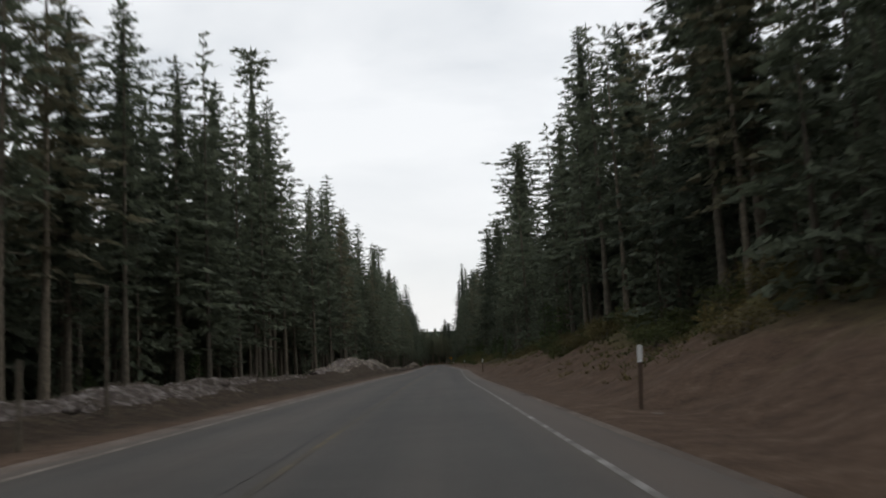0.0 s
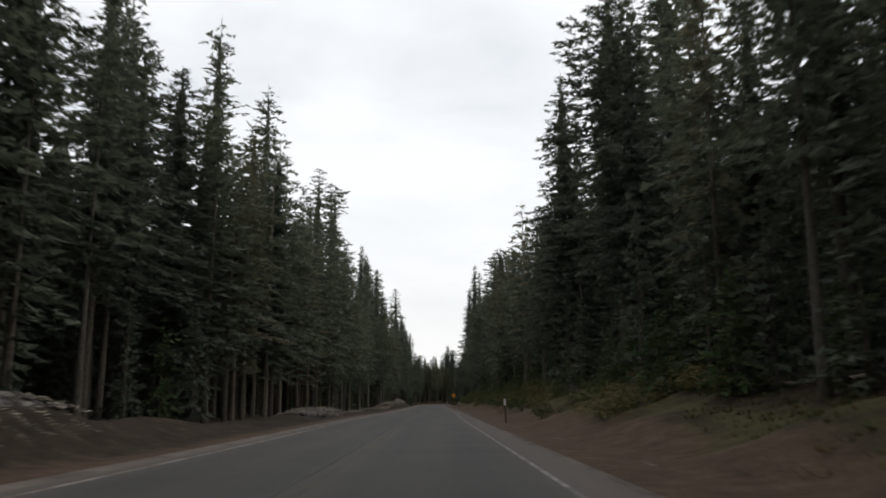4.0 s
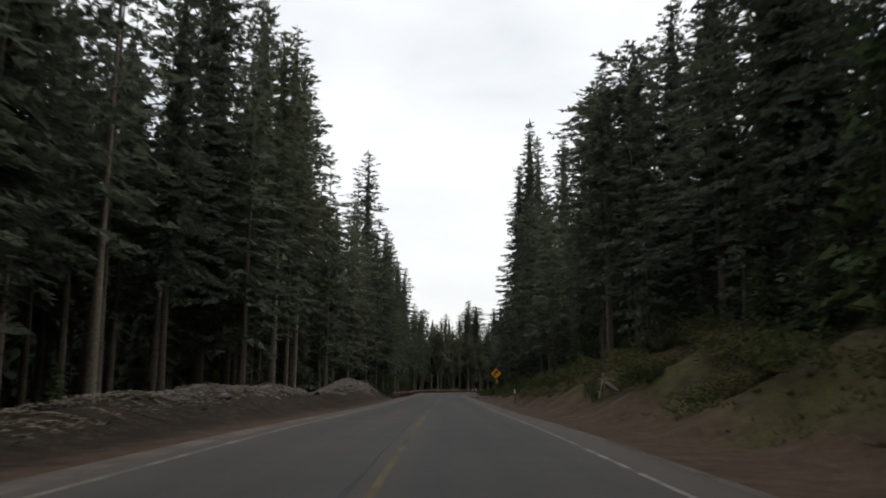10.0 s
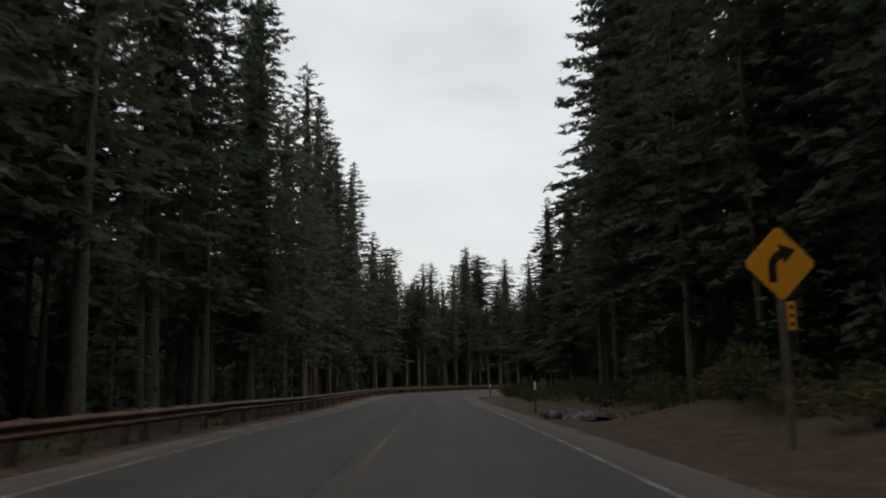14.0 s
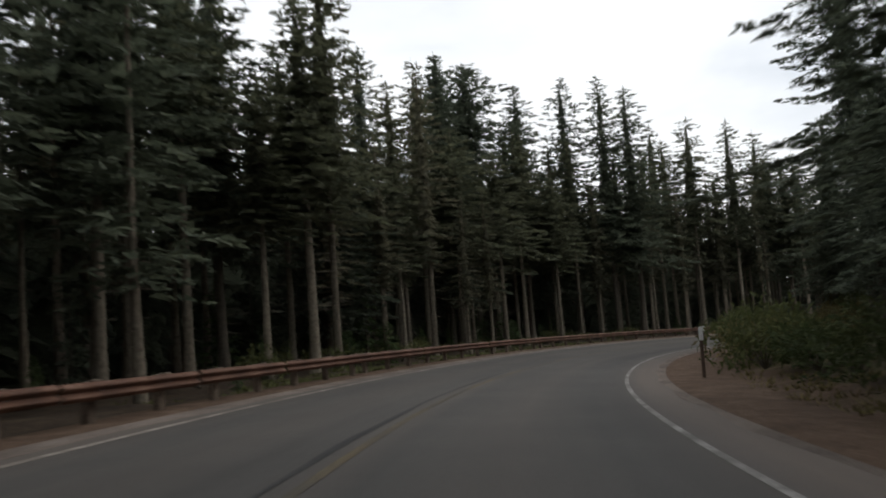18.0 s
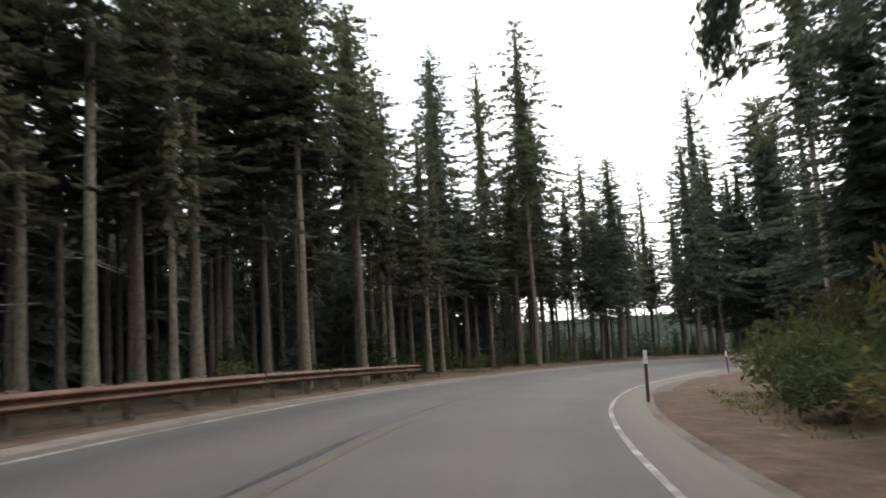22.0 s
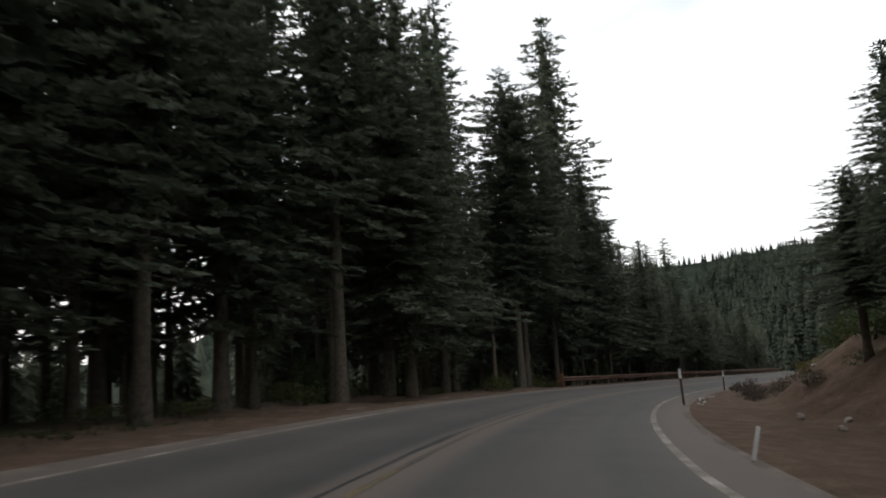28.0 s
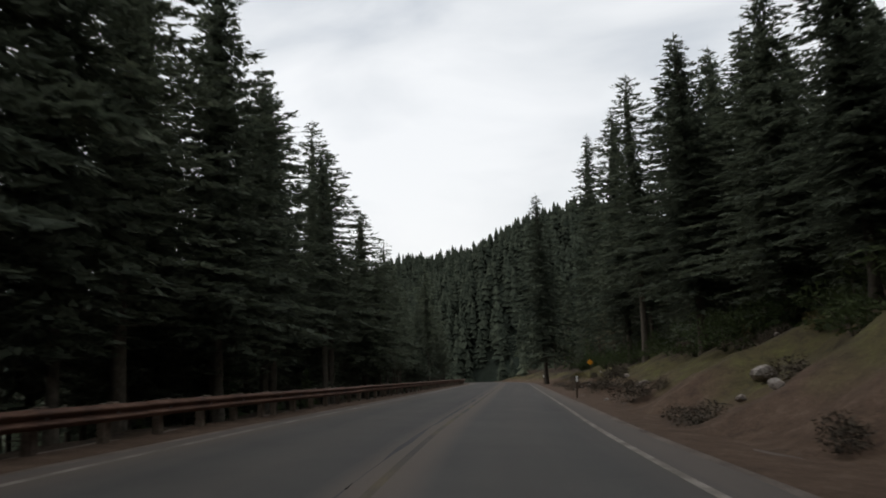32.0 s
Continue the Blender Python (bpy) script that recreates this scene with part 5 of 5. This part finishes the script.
def snow_bank(s0, s1, lat0, lat1, lift, seed, name, label):
    """A crust of old snow with broken clumps lying on it."""
    V, F = lump_sheet(s0, s1, lat0, lat1, lift, seed)
    t = thing(name, Matrix.Translation(V[len(V) // 2]), label, "snow bank", "old snow banks")
    shift = t.matrix_basis.inverted()
    part("crust", mesh("crust", np.array(V) - V[len(V) // 2], F, SNOW), t)
    for _ in range(int(min(14, 3 + (s1 - s0) * 0.4))):
        x, y, z, _ = spot(rng.uniform(s0 + 0.5, s1 - 0.5), rng.uniform(min(lat0, lat1), max(lat0, lat1)))
        k = rng.uniform(0.25, 0.7)
        part("clump", clumps[rng.integers(3)], t).matrix_basis = shift @ Matrix.Translation((x, y, z + 0.1)) @ Matrix.Rotation(rng.uniform(0, 6.28), 4, "Z") @ Matrix.Diagonal((k * 1.4, k, k * 0.6, 1))


for n, (s0, s1, a, b, lift) in enumerate(((9, 52, -7.4, -10.4, 0.18), (60, 116, -7.0, -11.2, 0.22), (149, 170, -6.9, -9.4, 0.16), (176, 196, -8.6, -9.8, 0.10), (214, 224, -6.6, -8.0, 0.10), (246, 272, -7.6, -10.8, 0.20), (279, 312, -7.1, -11.6, 0.20))):
    snow_bank(s0, s1, a, b, lift, 60 + n, "snow_bank", "dirty grey-pink crust of old snow on the ploughed berm")
snow_bank(325, 331, 5.2, 7.6, 0.18, 91, "snow_patch", "small patch of dirty snow and bark beside the shoulder")


def scatter_chips(name, s0, s1, lat0, lat1, count, size, mat, label, seed, raised=0.0):
    g = np.random.default_rng(seed)
    V, F = [], []
    for _ in range(count):
        x, y, z, _ = spot(g.uniform(s0, s1), g.uniform(min(lat0, lat1), max(lat0, lat1)))
        c = np.array((x, y, z + raised + 0.02 + 0.12 * g.random()))
        d = np.array((math.cos(th := g.uniform(0, 6.28)), math.sin(th), g.uniform(-0.25, 0.25))) * size * g.uniform(0.4, 1.4)
        e, h = np.array((-d[1], d[0], 0)) * g.uniform(0.12, 0.35), np.array((0, 0, size * g.uniform(0.1, 0.3)))
        i = len(V)
        V += [c - d, c + e, c + d, c - e, c + h, ]
        F += [(i, i + 1, i + 4), (i + 1, i + 2, i + 4), (i + 2, i + 3, i + 4), (i + 3, i, i + 4)]
    tagged(new(name, tri_mesh(name, V, F, [mat])), label, "debris", kind="stuff")


for n, (s0, s1) in enumerate(((12, 50), (62, 114), (149, 168), (208, 266), (278, 308))):
    scatter_chips("bark_debris", s0, s1, -6.5, -10.6, int((s1 - s0) * (110 if s0 == 149 else 90)), 0.11, BARK if n % 2 else BRUSH, "bark chips and broken twigs strewn over the snow berm", 300 + n, 0.12)
for n, (s0, s1) in enumerate(((62, 114), (149, 168), (208, 266), (278, 310))):
    scatter_chips("wood_litter", s0, s1, -7.2, -10.8, int((s1 - s0) * 110), 0.09, DEADWOOD, "pale wood splinters and cones strewn over the berm", 310 + n, 0.16)
scatter_chips("cinder_stones", 0, 330, 5.6, 12, 1400, 0.045, GRAVEL, "loose cinder stones on the bank", 320)
scatter_chips("cinder_stones", 470, 680, 5.6, 12, 1300, 0.055, GRAVEL, "loose stones on the cut bank", 321)


def tufts(s0, s1, lat0, lat1, count, seed, mat, label):
    """Tufts of grass, each a few bent blades."""
    g = np.random.default_rng(seed)
    V, F = [], []
    for _ in range(count):
        s, lat = g.uniform(s0, s1), g.uniform(lat0, lat1)
        if float(wobble(s * 0.35, lat * 0.6, 17)) < -0.05:
            continue
        x, y, z, _ = spot(s, lat)
        for _ in range(8):
            th, h = g.uniform(0, 6.28), g.uniform(0.06, 0.2)
            o, w = np.array((math.cos(th), math.sin(th), 0)), np.array((-math.sin(th), math.cos(th), 0)) * 0.03
            p = np.array((x, y, z - 0.03)) + o * g.uniform(0, 0.3)
            i = len(V)
            V += [p - w, p + w, p + o * h * g.uniform(0.5, 1.8) + np.array((0, 0, h))]
            F.append((i, i + 1, i + 2))
    tagged(new("grass", tri_mesh("grass", V, F, [mat])), label, "grass", kind="stuff")


tufts(12, 340, 8.6, 13.5, 3600, 401, LEAVES, "olive green grass tufts on the bank")
tufts(12, 340, 7.4, 12.5, 3600, 402, LEAVES_DRY, "dry yellow grass tufts on the bank")
tufts(380, 520, 6.6, 10.5, 2200, 403, LEAVES_DRY, "dry grass tufts on the inside of the bend")
tufts(480, 560, -15.0, -8.5, 1500, 404, LEAVES, "low green growth at the edge of the trees")
tufts(540, 700, 8.5, 16.0, 3000, 405, LEAVES_DRY, "dry grass on the cut bank")
tufts(310, 480, -9.0, -5.9, 3200, 406, LEAVES, "dark grass below the guard rail")


def log(s0, lat0, s1, lat1, radius, label, name="fallen_log", mat=DEADWOOD, lift=0.0):
    a, b = np.array(spot(s0, lat0)[:3]), np.array(spot(s1, lat1)[:3])
    d = b - a
    g = np.random.default_rng(int(s0 * 7 + lat0 * 3))
    n, k = 12, 8
    V, F = [], []
    side = np.cross(d, (0, 0, 1))
    side /= np.linalg.norm(side)
    up = np.cross(side, d) / np.linalg.norm(d)
    raised = max(0.0, min(0.5, max(float(ground_z(*(a + d * u)[:2])[0]) - (a + d * u)[2] for u in (0.25, 0.5, 0.75))))
    for r in range(n):
        u = r / (n - 1)
        c = np.array(a + d * u)
        c[2] = c[2] + raised + radius * 0.8 + lift + 0.03 * math.sin(u * 7)
        rad = radius * (1 - 0.55 * u)
        for q in range(k):
            th = 2 * math.pi * q / k
            V.append(c + (side * math.cos(th) + up * math.sin(th)) * rad * (1 + g.uniform(-0.12, 0.12)))
    for r in range(n - 1):
        for q in range(k):
            i, j = r * k + q, r * k + (q + 1) % k
            F.append((i, j, j + k, i + k))
    F += [tuple(range(k))[::-1], tuple((n - 1) * k + q for q in range(k))]
    tagged(new(name, mesh(name, V, F, mat, True)), label, "log")


log(224, 9.4, 220.8, 12.9, 0.10, "long bleached fallen trunk lying up the grassy bank")
log(480, 8.4, 478, 10.9, 0.16, "weathered grey log lying up the earth bank")
log(481.5, 8.6, 484, 10.0, 0.11, "pale broken log beside boulders on the bank")
log(220, 5.2, 220, 7.7, 0.035, "thin pale broken pole lying on the shoulder", "broken_pole")
log(259, 9.1, 255.2, 8.8, 0.11, "dark rotten log on the bank", mat=BARK)
log(50, 11.6, 52.5, 14.2, 0.06, "thin pale fallen trunk on the cinder bank")
log(180, 12.3, 188, 12.8, 0.09, "pale fallen trunk at the top of the grassy bank")
log(60, 13.0, 74, 14.5, 0.10, "pale fallen trunk at the top of the cinder bank")
log(110, 13.2, 121, 14.2, 0.10, "pale fallen trunk at the top of the cinder bank")
log(152, 12.5, 160, 12.9, 0.10, "pale fallen trunk at the top of the grassy bank")
for s, l in ((355, -9.5), (368, -10.2), (392, -8.6), (433, -9.5), (447, -9.0)):
    log(s, l, s + rng.uniform(2, 4), l - rng.uniform(1.5, 3), 0.06, "thin grey dead branch lying below the trees", "dead_branch", BARK, 0.2)
for q in range(5):
    s = 571 + q * 2.1
    log(s, 5.1 + 0.2 * math.sin(q * 1.7), s + rng.uniform(0.4, 0.7), 5.2 + 0.2 * math.sin(q * 1.7 + 0.6), 0.022, "split white piece of a broken stake in the ditch", "broken_stake", WHITE_PLASTIC)


def boulder_mesh(seed):
    g = np.random.default_rng(seed)
    bm = bmesh.new()
    bmesh.ops.create_icosphere(bm, subdivisions=2, radius=0.5)
    for v in bm.verts:
        d = v.co.normalized()
        v.co *= 1 + 0.28 * float(wobble(d.x * 4 + seed, d.y * 4 + d.z * 3, seed)) + g.uniform(-0.05, 0.05)
    return from_bm("boulder", bm, ROCK)


boulders = [boulder_mesh(70 + q) for q in range(4)]


def boulder(s, lat, size):
    x, y, z, _ = spot(s, lat)
    ob = new("boulder", boulders[rng.integers(4)])
    ob.matrix_basis = Matrix.Translation((x, y, z + size * 0.18)) @ Matrix.Rotation(rng.uniform(0, 6.28), 4, "Z") @ Matrix.Diagonal((size, size * rng.uniform(0.6, 0.9), size * rng.uniform(0.5, 0.75), 1))
    tagged(ob, "pale angular boulder lying on the bank", "rock", "roadside boulders")


for s, l, z in ((482.5, 9.6, 0.9), (484, 9.0, 0.7), (485, 9.7, 1.1), (486.3, 9.2, 0.6), (487, 9.9, 0.9), (483.3, 10.4, 0.6), (622, 9.4, 1.1), (623.5, 9.9, 0.8), (618, 8.3, 0.5), (575, 5.2, 0.35), (609, 8.8, 0.5), (640, 8.9, 0.7), (648, 9.2, 0.5), (226, 11.6, 0.3), (230, 9.6, 0.25)):
    boulder(s, l, z)
for _ in range(40):
    boulder(rng.uniform(510, 690), rng.uniform(6.0, 12.5), rng.uniform(0.15, 0.4))


# ---------------------------------------------------------------- guard rails
def w_beam(length):
    """One length of two-ridged steel beam, rolled profile with thickness."""
    outer = [(0.00, 0.00), (0.015, 0.02), (0.075, 0.055), (0.083, 0.075), (0.075, 0.095), (0.012, 0.135), (0.0, 0.155), (0.012, 0.175), (0.075, 0.215), (0.083, 0.235), (0.075, 0.255), (0.015, 0.29), (0.00, 0.31)]
    inner = [(x - 0.012, z) for x, z in outer[::-1]]
    ring = outer + inner
    k = len(ring)
    V = [(x, y, z) for y in (-length / 2, length / 2) for x, z in ring]
    F = [(q, (q + 1) % k, k + (q + 1) % k, k + q) for q in range(k)] + [tuple(range(k))[::-1], tuple(range(k, 2 * k))]
    return mesh("rail_section", V, F, RUST)


def guard_rail(s0, s1, lat, end_block):
    beam = w_beam(4.14)
    post = from_bm("post", box(0, 0, 0.33, 0.15, 0.20, 0.86, 0.015), WOOD_POST)
    block = from_bm("spacer", box(0, 0, 0, 0.16, 0.15, 0.34, 0.01), WOOD_POST)
    bolt = from_bm("bolt", box(0, 0, 0, 0.02, 0.05, 0.05, 0.008), GALVANISED)
    x, y, z, h = spot(s0, lat)
    rail = thing("guard_rail", Matrix.Translation((x, y, z)), "rusty brown two-ridged steel guard rail on short wooden posts", "guard rail")
    here = rail.matrix_basis.inverted()
    def put(name, me, m, parent=rail):
        ob = part(name, me, parent)
        ob.matrix_basis = here @ m
        return ob
    def site(s, l):
        px, py, _, ph = spot(s, l)
        i = int(np.clip(round(s - STATION[0]), 0, len(LINE) - 1))
        return px, py, float(LINE[i, 2] - BANK[i] * l), ph
    n = int((s1 - s0) / 3.81)
    for q in range(n):
        s = s0 + 3.81 * (q + 0.5)
        a, b = np.array(site(s - 1.9, lat)[:3]), np.array(site(s + 1.9, lat)[:3])
        d, m = b - a, (a + b) / 2
        yaw, pitch = math.degrees(math.atan2(d[1], d[0])) - 90, math.degrees(math.asin(d[2] / np.linalg.norm(d)))
        put("rail_section", beam, Matrix.Translation((m[0], m[1], m[2] + 0.40 + rng.uniform(-0.012, 0.012))) @ pose(0, 0, 0, pitch, 0, yaw))
        for w in (-0.95, 0.95):
            px, py, pz, ph = site(s + w, lat - 0.26)
            m4 = pose(px, py, pz - 0.06, rng.uniform(-1.5, 1.5), rng.uniform(-1.5, 1.5), ph)
            put("post", post, m4)
            bx, by, bz, bh = site(s + w, lat - 0.105)
            put("spacer", block, pose(bx, by, bz + 0.56, 0, 0, bh))
            cx, cy, cz, ch = site(s + w, lat + 0.012)
            put("bolt", bolt, pose(cx, cy, cz + 0.555, 0, 0, ch))
    if end_block:
        px, py, pz, ph = site(s0 - 0.1, lat - 0.1)
        put("end_post", from_bm("end_post", box(0, 0, 0.42, 0.30, 0.34, 0.98, 0.03), RUST), pose(px, py, pz, 0, 0, ph))
        put("marker_plate", from_bm("marker_plate", box(0, -0.19, 0.62, 0.30, 0.012, 0.50, 0.006), SIGN_FADED), pose(px, py, pz, 0, 0, ph))
        for q in range(3):
            bm = box(0, 0, 0, 0.34, 0.006, 0.07)
            bmesh.ops.transform(bm, matrix=Matrix.Translation((0, -0.201, 0.47 + 0.15 * q)) @ Matrix.Rotation(radians(35), 4, "Y"), verts=bm.verts)
            put("stripe", from_bm("stripe", bm, SIGN_BLACK), pose(px, py, pz, 0, 0, ph))
    return rail


guard_rail(307, 478, -5.25, False)
guard_rail(590, 706, -5.45, True)


# ---------------------------------------------------------------- delineators, the curve sign, stakes
def delineator_meshes():
    bm = bmesh.new()
    pts = [(-0.052, 0.0), (-0.046, 0.016), (-0.02, 0.026), (0.02, 0.026), (0.046, 0.016), (0.052, 0.0), (0.044, 0.004), (0.018, 0.014), (-0.018, 0.014), (-0.044, 0.004)]
    def shaft(z0, z1, grow):
        lo = [bm.verts.new((x * grow, -y * grow, z0)) for x, y in pts]
        hi = [bm.verts.new((x * grow, -y * grow, z1)) for x, y in pts]
        k = len(pts)
        for q in range(k):
            bm.faces.new((lo[q], lo[(q + 1) % k], hi[(q + 1) % k], hi[q]))
        bm.faces.new(hi)
        bm.faces.new(lo[::-1])
    shaft(-0.15, 0.93, 0.9)
    stem = from_bm("stem", bm, POST_BROWN)
    bm = bmesh.new()
    shaft(0.91, 1.24, 1.05)
    return stem, from_bm("reflector", bm, WHITE_PLASTIC)


STEM, REFLECTOR = delineator_meshes()


def delineator(s, lat, lean=0.0, tall=1.0):
    x, y, z, h = spot(s, lat)
    t = thing("delineator_post", pose(x, y, z, lean * 0.4, lean, h) @ Matrix.Diagonal((1, 1, tall, 1)), "brown roadside marker post with a white reflector band on top", "marker post", "roadside marker posts")
    part("stem", STEM, t)
    part("reflector", REFLECTOR, t, "white reflective band")


for s, l, lean in ((15, 6.3, 3), (74, 5.9, 2), (137, 6.0, -2), (221, 5.9, -6), (286, 7.0, -3), (332, 5.4, 0), (369, 6.2, -1), (394, 5.8, 1), (417, 4.9, 0), (445, 5.0, -3), (466, 4.7, 1), (496, 5.7, -2), (531, 6.1, 2), (571, 4.6, -2), (593, 4.75, 0), (640, 5.2, 2), (690, 5.4, 0)):
    delineator(s, l, lean, {445: 1.28, 531: 0.55}.get(s, 1.12 if s < 580 else 1.0))
x, y, z, h = spot(552, 4.75)
stub = thing("marker_stub", pose(x, y, z, 6, 12, h), "short leaning white stub of a broken marker post", "marker post")
part("stem", from_bm("stem", box(0, 0, 0.18, 0.055, 0.025, 0.60, 0.006), WHITE_PLASTIC), stub)


def curve_sign(s, lat):
    x, y, z, h = spot(s, lat)
    t = thing("curve_warning_sign", pose(x, y, z, 0, 0, h + 4), "orange-yellow diamond sign with a black right-curve arrow on a post", "road sign")
    road_z = LINE[int(s - STATION[0]), 2]
    mid = road_z + 3.2 - z
    part("post", from_bm("post", box(0, 0.06, (mid + 0.5) / 2 - 0.2, 0.10, 0.10, mid + 0.9, 0.01), WOOD_POST), t)
    half = 0.68
    def plate(name, r, depth, y0, mat, corner):
        bm = bmesh.new()
        bmesh.ops.create_cube(bm, size=1.0)
        side = r * math.sqrt(2)
        bmesh.ops.transform(bm, matrix=Matrix.Diagonal((side, depth, side, 1)), verts=bm.verts)
        bmesh.ops.bevel(bm, geom=[e for e in bm.edges if abs(e.verts[0].co.y - e.verts[1].co.y) > depth / 2], offset=corner, segments=4, affect="EDGES")
        bmesh.ops.transform(bm, matrix=Matrix.Translation((0, y0, mid)) @ Matrix.Rotation(radians(45), 4, "Y"), verts=bm.verts)
        return part(name, from_bm(name, bm, mat), t)
    plate("panel", half, 0.012, -0.004, SIGN_YELLOW, 0.05)
    # arrow: stem up, bent to the right, and a head
    path = [(-0.15, -0.34), (-0.15, -0.08), (-0.125, 0.04), (-0.05, 0.13), (0.05, 0.18)]
    wide = 0.075
    V, F = [], []
    for q, (px, pz) in enumerate(path):
        ax, az = path[max(q - 1, 0)]
        bx, bz = path[min(q + 1, len(path) - 1)]
        n = math.hypot(bx - ax, bz - az)
        nx, nz = (bz - az) / n, -(bx - ax) / n
        for d in (-0.0125, -0.017):
            V += [(px + nx * wide, d, mid + pz + nz * wide), (px - nx * wide, d, mid + pz - nz * wide)]
    for q in range(len(path) - 1):
        a, b = q * 4, q * 4 + 4
        F += [(a + 2, a + 3, b + 3, b + 2), (a, b, b + 1, a + 1), (a, a + 2, b + 2, b), (a + 1, b + 1, b + 3, a + 3)]
    i = len(V)
    tri = [(-0.02, 0.35), (0.31, 0.25), (0.08, 0.00)]
    V += [(px, d, mid + pz) for d in (-0.0125, -0.018) for px, pz in tri]
    F += [(i, i + 1, i + 2), (i + 5, i + 4, i + 3)] + [(i + q, i + 3 + q, i + 3 + (q + 1) % 3, i + (q + 1) % 3) for q in range(3)]
    part("arrow", mesh("arrow", V, F, SIGN_BLACK), t, "black arrow bending right")
    # small plate edge-on below, with unreadable marks
    plaque = part("plaque", from_bm("plaque", box(0.12, -0.03, mid - 0.93, 0.16, 0.012, 0.50, 0.01), SIGN_YELLOW), t, "small orange plate with dark marks")
    for q in range(3):
        part("mark", from_bm("mark", box(0.12, -0.040, mid - 0.78 - 0.15 * q, 0.08, 0.008, 0.06), SIGN_BLACK), plaque)


curve_sign(313, 7.3)


def pole(s, lat, high, radius, mat, name, label, cap=None):
    x, y, z, h = spot(s, lat)
    t = thing(name, pose(x, y, z, 0, 0, h), label, "pole")
    bm = bmesh.new()
    bmesh.ops.create_cone(bm, cap_ends=True, segments=10, radius1=radius, radius2=radius * 0.8, depth=high + 0.5)
    bmesh.ops.translate(bm, verts=bm.verts, vec=(0, 0, high / 2 - 0.25))
    part("shaft", from_bm("shaft", bm, mat), t)
    if cap:
        part("board", from_bm("board", box(0, -radius - 0.02, high - 0.25, *cap, 0.01), WHITE_PLASTIC), t, "small pale board")


pole(622, -8.0, 5.6, 0.10, RUST, "snow_pole", "tall red-brown marker pole behind the guard rail")
pole(147, -15.4, 1.1, 0.05, WOOD_POST, "stake", "low wooden stake with a pale board near the trees", (0.9, 0.03, 0.3))
pole(13, -6.0, 1.7, 0.05, BARK, "stake", "thin grey wooden stake at the edge of the shoulder")
pole(19, -7.2, 3.6, 0.05, BARK, "snow_pole", "thin grey pole standing beside the berm")
x, y, z, h = spot(668, 9.0)
far_sign = thing("small_marker_sign", pose(x, y, z, 0, 0, h), "small yellow marker plate on a thin post", "road sign")
part("post", from_bm("post", box(0, 0.02, 0.7, 0.05, 0.05, 1.6, 0.005), POST_BROWN), far_sign)
bm = box(0, 0, 0, 0.42, 0.012, 0.42, 0.004)
bmesh.ops.transform(bm, matrix=Matrix.Translation((0, -0.02, 1.45)) @ Matrix.Rotation(radians(45), 4, "Y"), verts=bm.verts)
part("panel", from_bm("panel", bm, SIGN_YELLOW), far_sign)


def cross_stake(s, lat):
    """A bleached broken stake with a short crosspiece, leaning in the cinder."""
    x, y, z, h = spot(s, lat)
    t = thing("broken_stake", pose(x, y, z, 6, 10, h), "bleached leaning wooden stake with a short crosspiece", "stake")
    bm = bmesh.new()
    bmesh.ops.create_cone(bm, cap_ends=True, segments=8, radius1=0.06, radius2=0.04, depth=1.5)
    bmesh.ops.translate(bm, verts=bm.verts, vec=(0, 0, 0.5))
    part("shaft", from_bm("shaft", bm, DEADWOOD), t)
    part("crosspiece", from_bm("crosspiece", box(0.03, -0.06, 0.95, 0.42, 0.035, 0.09, 0.01), DEADWOOD), t)


cross_stake(258, 8.5)
